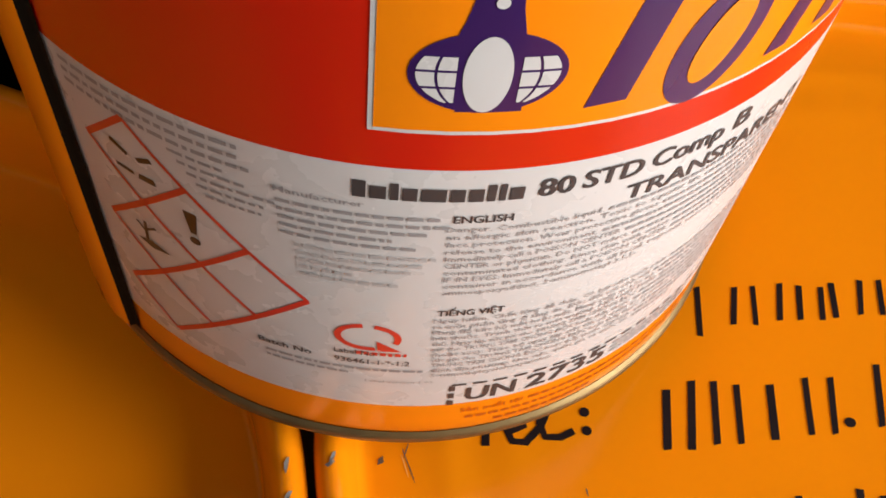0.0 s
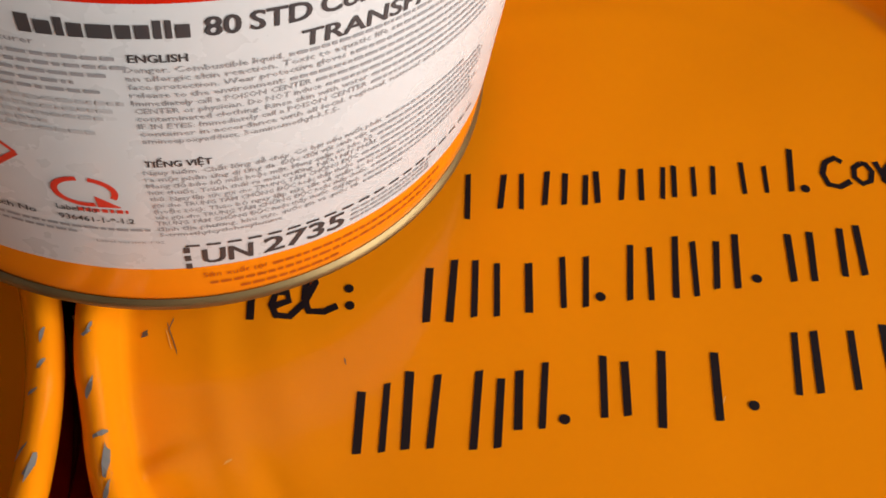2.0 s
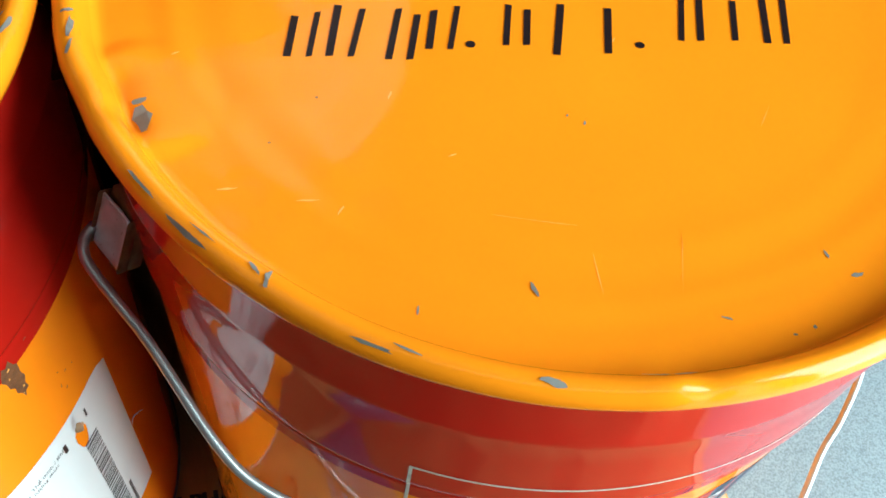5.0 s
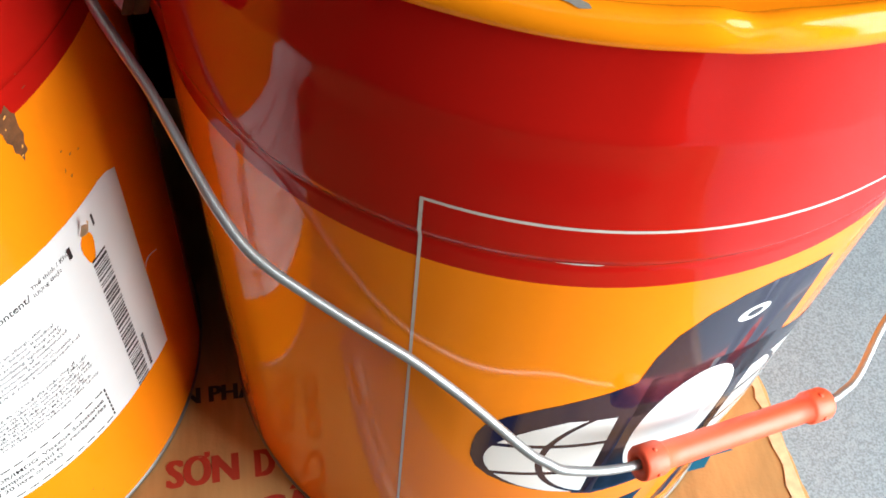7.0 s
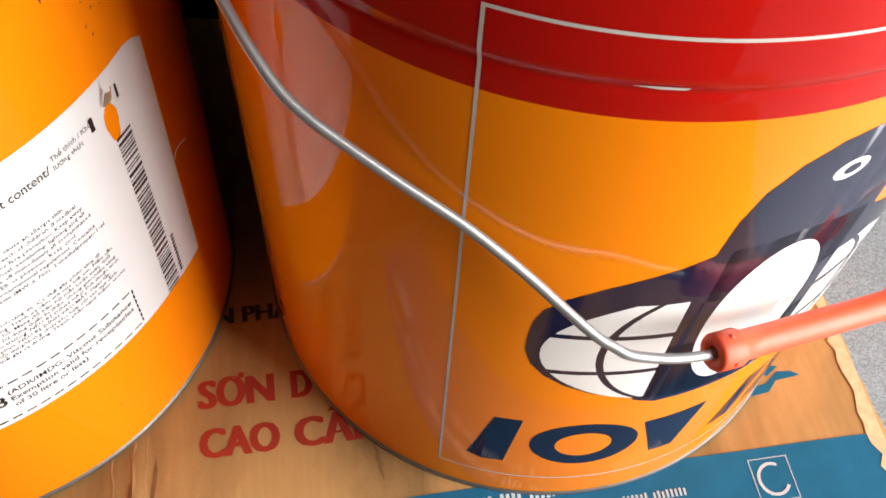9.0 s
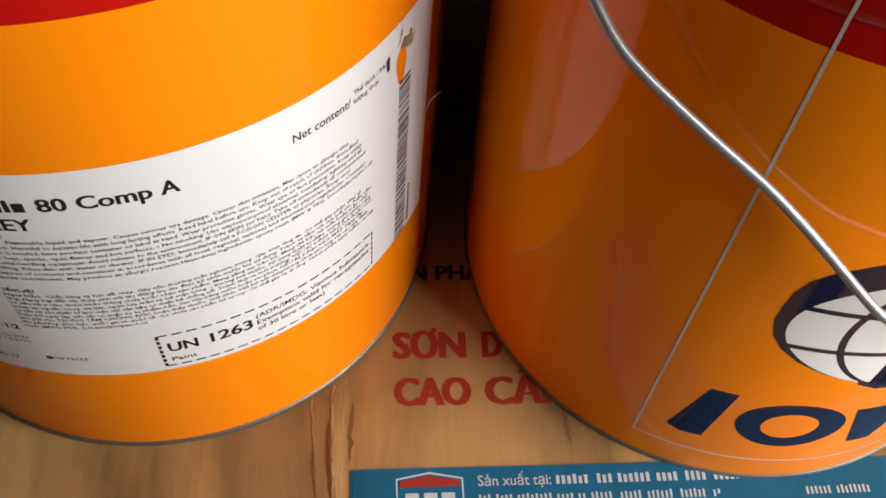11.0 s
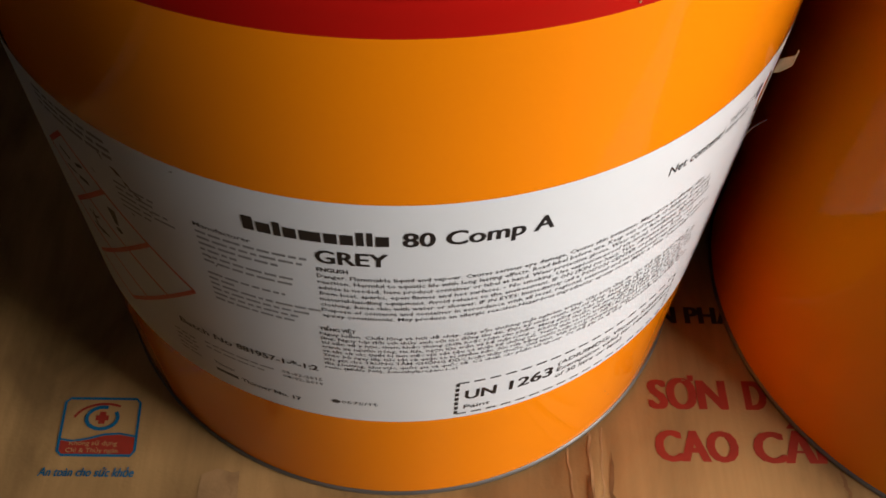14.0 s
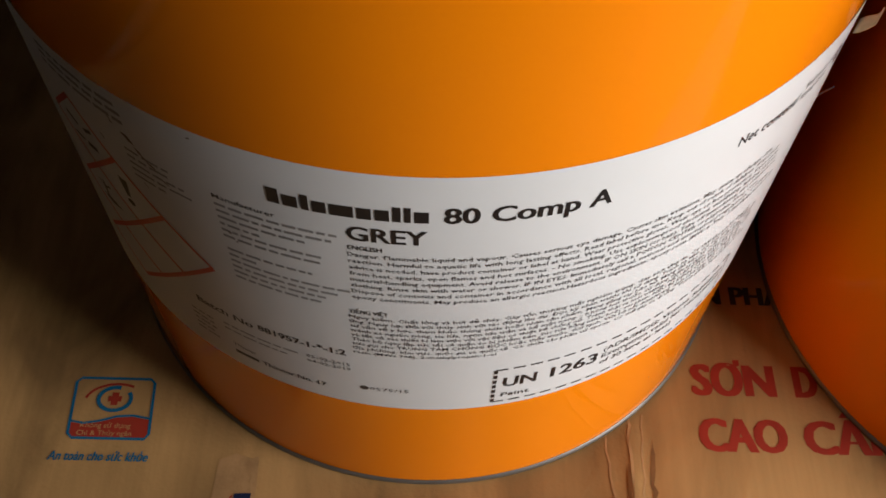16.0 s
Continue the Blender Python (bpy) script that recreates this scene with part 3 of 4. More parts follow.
ink.stroke([(-105, 1), (-101, 2.6), (-101.5, 5), (-104.5, 4.8), (-105.6, 1.5), (-104.5, -1.6), (-101, -2), (-97, 2)], 1.9)
ink.stroke([(-97, 2), (-94, 8), (-94.5, 10.5), (-96.5, 8), (-97, 3), (-96, -0.6), (-92, -0.8), (-88.5, 0.8)], 1.9)
ink.ellipse(-85.2, 5.8, 1.3, 1.3, n=12)
ink.ellipse(-85.2, 0.8, 1.3, 1.3, n=12)
lay("marker_stroke", ink, lid_surface, MARKER, lid_c, 0.00015, 4.0, "black marker stroke", split=True)


def chips(spots, surface, mat, parent, lift, seed, name="paint_chip"):
    r = random.Random(seed)
    for x, y, l, w, turn in spots:
        a = Art()
        c, s = math.cos(radians(turn)), math.sin(radians(turn))
        pts = []
        for k in range(9):
            t = 2 * math.pi * k / 9
            px, py = l / 2 * math.cos(t) * r.uniform(0.55, 1.15), w / 2 * math.sin(t) * r.uniform(0.35, 1.05)
            pts.append((x + px * c - py * s, y + px * s + py * c))
        a.poly(pts)
        lay(name, a, surface, mat, parent, lift, 0)


chips([(-1.5, -62.8, 2.2, 1.0, 80), (-6.3, -60.2, 1.4, 0.9, 60), (-22, -117, 4.6, 1.5, 110), (57.6, -106.4, 3.4, 1.2, 110),
       (65, -112.5, 4.4, 1.6, 10), (-51.4, -122.7, 3.0, 0.8, 80), (26, -125.3, 3.2, 0.9, 160), (43, -130, 1.4, 1.2, 0), (48.7, -127.8, 1.6, 1.3, 0)], lid_surface, CHIP, lid_c, 0.00015, 1)
chips([(-99.4, -86.5, 5.5, 0.8, 8), (-78.4, -90.2, 8, 0.7, 5), (-56.2, -53.7, 3.2, 0.7, 70), (-70, -93.3, 4, 0.7, 60), (-20, -96, 26, 0.22, 172), (-5, -112, 18, 0.2, 95), (18, -108, 22, 0.2, 80), (-40, -75, 3, 0.6, 20), (52, -60, 12, 0.2, 60), (-131.5, -7, 9, 0.5, 285), (12, -30, 3, 0.5, 60), (-116, -40, 3, 0.8, 30)],
      lid_surface, SCUFF, lid_c, 0.00012, 2, "scratch")


def rim_height(r):
    for (r1, z1), (r0, z0) in zip(RIM_TOP, RIM_TOP[1:]):
        if r0 <= r <= r1:
            return z0 + (z1 - z0) * (r - r0) / (r1 - r0)
    return RIM_TOP[-1][1]


def rim_on(warp):
    """A surface on which u runs round the rim and v across it, both in metres."""
    def surface(u, v, lift):
        a, r = u / 0.148, 0.1484 + max(min(v, 0.0043), -0.006)
        q = warp(Vector((r * math.sin(a), -r * math.cos(a), rim_height(r))))
        return q + Vector((0.3 * math.sin(a) * v / 0.004, -0.3 * math.cos(a) * v / 0.004, 1)).normalized() * lift
    return surface


def rim_at(x, y):
    return 148 * math.atan2(x, -y)


chips([(rim_at(-86, -120), 0.5, 6, 2.0, 70), (rim_at(-22.5, -147), 1.5, 7, 2.2, 10), (rim_at(-90, -118), 0, 5, 1.2, 20), (rim_at(-142.5, -42), -0.5, 9, 2.2, 10), (rim_at(-116, -93), 2.2, 12, 1.6, 0),
       (rim_at(-105, -106), 2.8, 16, 1.2, 0), (rim_at(-63, -137), 3, 12, 1.0, 0), (rim_at(-149, -9), 0, 5, 1.4, 20), (rim_at(-144, -50), 1, 6, 1.6, 30), (rim_at(2, -143), -3.4, 8, 1.8, 0), (rim_at(9, -144), -3.2, 8, 1.2, 0), (rim_at(-146, -36), 0, 4, 2, 80), (rim_at(-55, -139), 1.5, 9, 0.6, 5), (rim_at(-103, -109), 0.5, 10, 0.7, 0)],
      rim_on(lid_warp), CHIP, lid_c, 0.0004, 3)
chips([(rim_at(149, 19.6), 0.5, 5, 1.6, 10), (rim_at(149, 12), 0.2, 4, 1.4, 30), (rim_at(145, 5), -1.5, 3, 1.2, 60), (rim_at(148, -12.6), 0.8, 9, 2.2, 15), (rim_at(144, -9), -2.5, 5, 1.3, 40), (rim_at(140, -45), 1.0, 6, 1.4, 0)], rim_on(dented([])), CHIP, lid_a, 0.0004, 13)
chips([(rim_at(-148.7, -10.2), 0.6, 3.2, 1.6, 60), (rim_at(-147, -24), 0.8, 6, 1.8, 20), (rim_at(70, 96), -0.5, 7, 1.6, 0), (rim_at(60, 100), 0.5, 6, 1.4, 10)], rim_on(lid_warp), CHIP, lid_c, 0.0004, 14)
chips([(-122, -64.5, 9.5, 6.5, 100), (-124, -58.6, 6, 2.6, 20), (-128.4, -67.5, 5, 2.0, 110)], lid_surface, CHIP, lid_c, 0.0005, 5)
chips([(-130.4, -7.6, 11, 0.5, 288), (-137.4, -5.6, 3, 1.6, 60), (-131, -3, 5, 0.4, 250), (-87, -15, 2.4, 0.5, 280), (-76.6, -54.8, 0.9, 0.8, 0), (-89, -71, 1.0, 0.9, 0)], lid_surface, GRIME, lid_c, 0.00014, 41, "dark_scratch")

# ---- label of the other pail ----
sheet = Art()
TOP, BOT = 215.0, 77.0
hole_pts = [(173.5 + 3.6 * math.cos(t) * (1 + 0.12 * math.sin(3 * t)), 192.5 + 9.5 * math.sin(t)) for t in [2 * math.pi * i / 20 for i in range(20)]]
for x0, x1 in ((-125, 169.5), (177.6, 201.5)):
    n = int((x1 - x0) / 6) + 1
    for i in range(n):
        a, b = x0 + (x1 - x0) * i / n, x0 + (x1 - x0) * (i + 1) / n
        la = -3.0 * max((a - 180) / 20, 0)
        lb = -3.0 * max((b - 180) / 20, 0)
        ta, tb = (TOP - 6.0 * max((k - 193) / 8.5, 0) for k in (a, b))
        sheet.poly([(a, BOT + la), (b, BOT + lb), (b, tb), (a, ta)])
sheet.poly([(169.5, BOT), (177.6, BOT), (177.6, 183), (169.5, 183)])
sheet.poly([(169.5, 203), (177.6, 202), (177.6, TOP), (169.5, TOP)])
sheet.poly([(169.5, 183)] + [p for p in hole_pts[15:9:-1]] + [(169.5, 203)])
sheet.poly([(177.6, 202)] + [hole_pts[k % 20] for k in (5, 4, 3, 2, 1, 0, 19, 18, 17, 16, 15)] + [(177.6, 183)])
sheet.poly([(169.5, 203), hole_pts[10], hole_pts[9], hole_pts[8], hole_pts[7], hole_pts[6], hole_pts[5], (177.6, 202)])
sheet.poly([(169.5, 183), (177.6, 183), hole_pts[15]])
label_a = lay("label", sheet, pail_surface, PAPER, pail_a, 0.00016, 6.0, "white paper product label, torn at the quantity", weld=True)
curl = bmesh.new()
prev = None
for i in range(7):
    t = i / 6
    ang = 172.0 / 1000 / 0.145
    rr = 0.1458 + 0.0005 + 0.0046 * math.sin(t * 1.8)
    z = 0.2055 + 0.008 * t - 0.001 * t * t
    w = 0.0012 * (1 - 0.75 * t * t) * (1 + 0.25 * math.sin(9 * t))
    row = [curl.verts.new((rr * math.sin(ang + k * w / 0.145), -rr * math.cos(ang + k * w / 0.145), z + 0.002 * k)) for k in (-1, 0, 1)]
    if prev:
        for k in range(2):
            curl.faces.new((prev[k], prev[k + 1], row[k + 1], row[k]))
    prev = row
flap = part("torn_flap", curl, CREAM, label_a, "curled torn paper flap")
flap.modifiers.new("thickness", "SOLIDIFY").thickness = 0.0003
curl = bmesh.new()
prev = None
for i in range(6):
    t = i / 5
    ang = (201.5 + 3 * t) / 1000 / 0.145
    rr = 0.1449 + 0.006 * t * t
    row = [curl.verts.new((rr * math.sin(ang), -rr * math.cos(ang), 0.139 + 0.012 * t + dz)) for dz in (0, 0.0012 * (1 - 0.7 * t))]
    if prev:
        curl.faces.new((prev[0], prev[1], row[1], row[0]))
    prev = row
flap = part("torn_sliver", curl, PAPER, label_a)
flap.modifiers.new("thickness", "SOLIDIFY").thickness = 0.0003

def name_bars(art, x0, x1, y, low, high):
    """A row of ten plain upright bars, high and low."""
    widths = (0.8, 1.0, 0.5, 0.9, 1.5, 0.9, 0.9, 0.5, 0.4, 0.9)
    k = (x1 - x0) / (sum(widths) + 0.22 * 9)
    x = x0
    for i, w in enumerate(widths):
        art.rect(x, y, x + w * k, y + (high if i in (0, 2, 7, 8) else low))
        x += (w + 0.22) * k


bold = Art()
name_bars(bold, -16, 27, 195.6, 4.9, 6.6)
bold.text("80", 31, 195.6, 6.6, 9.2, 0.012)
bold.text("Comp", 43.5, 195.6, 6.6, 23.5, 0.012)
bold.text("A", 69.8, 195.6, 6.6, 6.2, 0.012)
bold.text("GREY", 5, 185.2, 6.4, 21.6, 0.012)
bold.text("ENGLISH", 4.8, 180.4, 2.0, 9.5, 0.012)
bold.text("TIẾNG VIỆT", 3.0, 144.6, 2.0, 12.0, 0.01)
bold.text("UN", 54, 92.2, 7.0, 12.0, 0.012)
bold.text("1263", 71.5, 92.2, 7.0, 18.0, 0.012)
bold.text("(ADR/IMDG: Viscous Substance", 91.5, 98.2, 3.0, 60, 0.008)
bold.text("Exemption valid for receptacles", 91.5, 93.2, 3.0, 60, 0.008)
bold.text("of 30 litre or less)", 91.5, 88.2, 3.0, 33, 0.008)
bold.text("Paint", 53.8, 84.2, 3.0, 10.5, 0.006)
bold.text("Batch No", -56.5, 113.8, 3.6, 23, 0.012)
bold.text("881957-1-*-1:2", -31.5, 114.4, 3.6, 31.5, 0.012)
bold.text("Manufacturer", -33.9, 188.4, 2.0, 19, 0.008)
bold.text("Thinner", -45.5, 92.0, 2.4, 9.5, 0.008)
bold.rect(-45.5, 86.4, -35.5, 88.6)
bold.text("Thinner No. 17", -34.0, 86.4, 2.8, 25, 0.01)
bold.text("Net content/", 117, 196.4, 4.2, 26, 0.008)
bold.text("1", 163.6, 197.2, 6.4, None, 0.03)
bold.rect(179.2, 199.4, 180.4, 206)
bold.dashes((50.8, 106), (154, 106), 0.9, 4.2, 1.9)
bold.dashes((50.8, 80.5), (154, 80.5), 0.9, 4.2, 1.9)
bold.dashes((50.8, 80.5), (50.8, 106), 1.4, 2.6, 1.2)
bold.dashes((154, 80.5), (154, 106), 0.9, 2.6, 1.2)
lay("bold_print", bold, pail_surface, INK, label_a, 0.00028, split=True)

EN = ["Danger. Flammable liquid and vapour. Causes serious eye damage. Causes skin irritation. May cause an allergic skin",
      "reaction. Harmful to aquatic life with long lasting effects. Read label before use. Keep out of reach of children. If medical",
      "advice is needed, have product container or label at hand. Wear protective gloves. Wear eye or face protection. Keep away",
      "from heat, sparks, open flames and hot surfaces. - No smoking. Use explosion-proof electrical, ventilating, lighting and all",
      "material-handling equipment. Avoid release to the environment. IF ON SKIN (or hair): Take off immediately all contaminated",
      "clothing. Rinse skin with water or shower. IF IN EYES: Immediately call a POISON CENTER or physician. Keep cool.",
      "Dispose of contents and container in accordance with all local, regional, national and international regulations. Contains",
      "epoxy constituents. May produce an allergic reaction.Hazardous ingredients: epoxy resin (MW ≤ 700), 2-methylpropan-1-ol"]
VN = ["Nguy hiểm. Chất lỏng và hơi dễ cháy. Gây tổn thương mắt nghiêm trọng. Gây kích ứng da. Có thể gây phản ứng dị",
      "ứng. Nguy hại đối với thủy sinh với tác động lâu dài. Đọc kỹ nhãn trước khi sử dụng. Tránh xa tầm với của trẻ em. Nếu cần",
      "tư vấn về y học, tham khảo thùng chứa hoặc nhãn sản phẩm. Mang găng tay bảo hộ. Mang đồ bảo hộ mắt hoặc mặt. Giữ",
      "tránh xa nguồn nóng, tia lửa, ngọn lửa trần và bề mặt nóng. - Không hút thuốc. Sử dụng thiết bị điện, thông gió/chiếu sáng",
      "và tất cả các thiết bị làm việc với vật liệu có thiết kế chống nổ. Tránh thải ra môi trường. NẾU BỊ DÍNH VÀO DA (hoặc tóc):",
      "Tháo bỏ ngay lập tức tất cả quần áo bị nhiễm bẩn. Súc rửa bằng nước hoặc vòi phun. NẾU BỊ DÍNH VÀO MẮT: Ngay lập",
      "tức gọi cho TRUNG TÂM CHỐNG ĐỘC hoặc thầy thuốc. Giữ lạnh. Vứt bỏ nội dung/thùng chứa phù hợp với các quy định",
      "địa phương, khu vực, quốc gia và quốc tế. Có chứa các phần tử epoxy. Có thể gây ra dị ứng. Thành phần nguy hiểm: epoxy"]
small = Art()
for i, s in enumerate(EN):
    small.text(s, 4.6, 176.9 - 3.3 * i, 2.05, 146 + (-5, 0, 2, 2, 4, -4, 4, 8)[i] - 4.6, 0.006, res=1)
for i, s in enumerate(VN):
    small.text(s, 2.8, 141.4 - 2.95 * i, 1.85, 151 + (-4, 2, 0, 2, 3, -3, 0, 4)[i] - 2.8, 0.006, res=1)
small.text("resin (MWs 700), 2-methylpropan-1-ol", 2.8, 141.4 - 2.95 * 8, 1.85, 47, 0.006, res=1)
small.text("05-02-2015", -14.5, 106.6, 2.0, 15.5, 0.004, res=1)
small.text("04-02-2019", -14.5, 103.2, 2.0, 15.5, 0.004, res=1)
small.text("0575/15", 7.0, 90.5, 2.3, 14, 0.0, res=1)
small.text("Thể thích / Khối", 144.5, 200.4, 2.5, 20, 0.004, res=1)
small.text("lượng thực", 144.5, 196.2, 2.5, 14, 0.004, res=1)
rng = random.Random(11)
small.ellipse(5.0, 91.6, 1.6, 1.6, n=14)
for i in range(11):
    small.rect(183.6, 80 + i * 2.6, 185.6, 81.8 + i * 2.6)
faint = Art()
for i, wd in enumerate((36, 35, 27, 14, 32, 30)):
    faint.words(-33.9, 185.0 - 3.1 * i, -33.9 + wd, 1.2, rng, wmin=1.6, wmax=6, gap=0.9)
for i, wd in enumerate((27, 9, 38, 34, 30, 30)):
    faint.words(-33.9, 162.5 - 3.1 * i, -33.9 + wd, 1.2, rng, wmin=1.6, wmax=6, gap=0.9)
for i, wd in enumerate((30, 25)):
    faint.words(-47, 106.6 - 3.4 * i, -47 + wd, 1.0, rng, wmin=1.6, wmax=6, gap=0.9)
for i in range(5):
    faint.words(-62, 104 - 3.4 * i, -52, 1.0, rng, wmin=1.6, wmax=6, gap=0.9)
for i, wd in enumerate((16, 15, 20, 22, 12)):
    faint.words(-64 , 190 - 3.0 * i, -64 + wd, 1.0, rng)
for i in range(3):
    faint.words(-96, 209 - 3.4 * i, -60, 1.6, rng)
tagged(lay("faint_print", faint, pail_surface, FAINT, label_a, 0.00028, 0), kind="stuff")
tagged(lay("small_print", small, pail_surface, GREYINK, label_a, 0.00028, 0), kind="stuff")

code = Art()
rng = random.Random(3)
z = 77.0
while z < 183:
    w = rng.choice((0.7, 0.8, 1.3, 1.9))
    code.rect(172.4, z, 181.2, z + w)
    z += w + rng.choice((0.9, 1.0, 1.5, 2.0))
tagged(lay("barcode", code, pail_surface, INK, label_a, 0.00028), kind="stuff")


def hazards(surface, parent, corner, cell, lift, rows):
    """Red diamond frames stepped in three rows, with black signs in some of them."""
    red, black = Art(), Art()
    u, v = (cell * 0.70, cell * 0.72), (-cell * 0.70, cell * 0.74)

    def at(i, j):
        return (corner[0] - u[0] * i + v[0] * j, corner[1] - u[1] * i + v[1] * j)
    w = cell * 0.055
    for j, n in ((0, 3), (1, 3), (2, 2), (3, 1)):
        red.line(at(0, j), at(n, j), w * 1.6, 6)
    red.line(at(0, 0), at(0, 3), w, 6)
    red.line(at(1, 0), at(1, 3), w, 6)
    red.line(at(2, 0), at(2, 2), w, 6)
    red.line(at(3, 0), at(3, 1), w, 6)
    k = cell / 17.0
    cx, cy = at(0.5, 1.5)
    black.poly([(cx - 1.6 * k, cy + 5.4 * k), (cx + 1.6 * k, cy + 5.4 * k), (cx + 0.7 * k, cy - 1.6 * k), (cx - 0.7 * k, cy - 1.6 * k)])
    black.ellipse(cx, cy - 4.0 * k, 1.3 * k, 1.3 * k, n=14)
    cx, cy = at(1.5, 1.5)
    black.poly([(cx - 5 * k, cy - 3 * k), (cx - 1 * k, cy - 4.4 * k), (cx + 4 * k, cy - 3 * k), (cx - 1 * k, cy - 1.6 * k)])
    black.line((cx - 2 * k, cy - 2 * k), (cx - 1.4 * k, cy + 5 * k), 0.9 * k)
    black.line((cx - 1.6 * k, cy + 2 * k), (cx + 1.4 * k, cy + 4.4 * k), 0.7 * k)
    black.line((cx - 1.6 * k, cy + 1 * k), (cx - 4 * k, cy + 3.6 * k), 0.7 * k)
    cx, cy = at(0.5, 2.5)
    black.poly([(cx - 5 * k, cy - 4 * k), (cx - 0.5 * k, cy - 4 * k), (cx - 0.5 * k, cy - 3 * k), (cx - 5 * k, cy - 3 * k)])
    black.poly([(cx + 0.5 * k, cy - 4.4 * k), (cx + 5 * k, cy - 4 * k), (cx + 4.6 * k, cy - 2.2 * k), (cx + 1 * k, cy - 2.6 * k)])
    black.line((cx - 5 * k, cy + 3.6 * k), (cx - 1 * k, cy + 1.6 * k), 1.3 * k)
    black.line((cx + 5 * k, cy + 3.6 * k), (cx + 1.4 * k, cy + 1.6 * k), 1.3 * k)
    lay("hazard_frames", red, surface, REDINK, parent, lift, 5.0, "red hazard diamond frames")
    lay("hazard_sign", black, surface, INK, parent, lift, 5.0, split=True)


chips([(-61, 197, 7, 2.2, 140), (-57.5, 192.5, 5, 1.4, 130), (-54, 189, 4, 1.2, 150), (-66, 201, 4, 1.0, 120), (-50.5, 184, 3, 0.8, 140), (-36, 212, 2.2, 0.7, 20), (-31, 173, 1.2, 2.2, 20), (-29.5, 169, 1.0, 1.0, 0), (-74, 188, 3, 0.8, 130), (-60, 176, 3.5, 0.7, 140)], pail_surface, GRIME, label_a, 0.00036, 31, "grime_mark")
hazards(pail_surface, label_a, (-43, 144.6), 22.0, 0.00028, 3)
scab = Art()
scab.poly([(158.2, 278), (159.5, 281), (161, 279.4), (163, 281.5), (164.2, 277), (165.4, 275.6), (165.0, 270), (165.8, 266), (164.6, 262.5), (165, 259), (163.2, 258.2), (162.4, 255.6), (161.6, 259.8), (160.2, 262), (160.4, 265.5), (158.8, 268), (158.6, 272), (157.4, 275)])
chips([(161.5, 277.5, 2.2, 1.0, 40), (163.4, 262, 1.8, 0.9, 70), (162.2, 258.6, 1.4, 0.8, 20), (160.2, 273, 1.2, 0.7, 90)], pail_surface, SCUFF, pail_a, 0.00024, 18, "paint_fleck")
scratch = Art()
scratch.stroke([(70, 290.8), (74, 290.6), (79, 290.9), (82, 290.3)], 0.5)
scratch.stroke([(80.6, 291.6), (81.6, 289.6), (81.4, 288.2)], 0.6)
scratch.ellipse(76.6, 283.6, 0.6, 0.5, n=8)
scratch.ellipse(86.4, 277.1, 0.35, 0.35, n=8)
lay("scratch", scratch, pail_surface, PEEL, pail_a, 0.0003, split=True)
lay("rust_scab", scab, pail_surface, RUST, pail_a, 0.00014, label="brown scab where the paint has come off")
chips([(176, 236, 2.4, 0.9, 70), (178, 231, 2.2, 0.9, 60), (180.5, 240, 1.6, 1.0, 40), (177, 245, 1.4, 0.8, 0), (185, 238, 1.0, 1.0, 0), (170, 289, 0.9, 0.9, 0), (172, 281, 2, 0.8, 0), (128, 38, 1.8, 0.9, 80), (132, 30, 1.2, 0.8, 60)], pail_surface, RUST, pail_a, 0.00014, 8)

# ---- the small can, leaning back across the rims ----
B_R, B_H, B_FOOT, Z_ORANGE, Z_WHITE = 0.0866, 0.186, 0.0019, 0.0197, 0.0997
can = new("paint_can")
lean = Vector((0.0415, 0.0471, 1.0)).normalized()
along = (Vector((1, 0, 0)) - lean * lean.x).normalized()
can.matrix_world = Matrix.Translation((0.0291, 0.0792, 0.3806)) @ Matrix((along, lean.cross(along), lean)).transposed().to_4x4()
tagged(can, "small red, orange and white printed can leaning on pail rims", "paint can")


def can_surface(u, z, lift):
    a, r = u / B_R, B_R + lift
    return Vector((r * math.sin(a), -r * math.cos(a), z))


def can_slot(z):
    return 0 if z < Z_ORANGE else 1 if z < Z_WHITE else 2


cprof = [(B_R - 0.003, B_FOOT + 0.003), (B_R - 0.0004, B_FOOT + 0.0032), (B_R, B_FOOT + 0.005), (B_R, B_FOOT + 0.010), (B_R, Z_ORANGE), (B_R, 0.045), (B_R, 0.075), (B_R, Z_WHITE), (B_R, 0.125), (B_R, B_H - 0.004), (B_R - 0.001, B_H - 0.003)]
part("body", lathe(cprof, 160, slot=can_slot), [CANORANGE, CANWHITE, CANRED], can)
part("base_seam", lathe([(B_R - 0.005, B_FOOT), (B_R + 0.0006, B_FOOT), (B_R + 0.0011, B_FOOT + 0.0008), (B_R + 0.0011, B_FOOT + 0.0020), (B_R + 0.0005, B_FOOT + 0.0027), (B_R - 0.0002, B_FOOT + 0.0035)], 160), GOLD, can, "gold lacquered base seam")
part("bottom", lathe([(B_R - 0.0045, B_FOOT + 0.0012), (B_R - 0.006, B_FOOT + 0.003), (0.05, B_FOOT + 0.003), (0.0, B_FOOT + 0.003)], 64), GOLD, can)
part("top", lathe([(B_R - 0.001, B_H - 0.004), (B_R + 0.0016, B_H - 0.0035), (B_R + 0.0018, B_H - 0.001), (B_R + 0.0006, B_H), (B_R - 0.002, B_H - 0.001), (B_R - 0.004, B_H - 0.005), (0.06, B_H - 0.005), (0.0, B_H - 0.005)], 128), GOLD, can)
panel = Art()
panel.rect(-11.6, 107.8, 90, 162)
pan = lay("orange_panel", panel, can_surface, CANWHITE, can, 0.00012)
panel = Art()
panel.rect(-10.8, 108.6, 89.2, 161.2)
lay("panel_fill", panel, can_surface, CANORANGE, pan, 0.00020)
dark = Art()
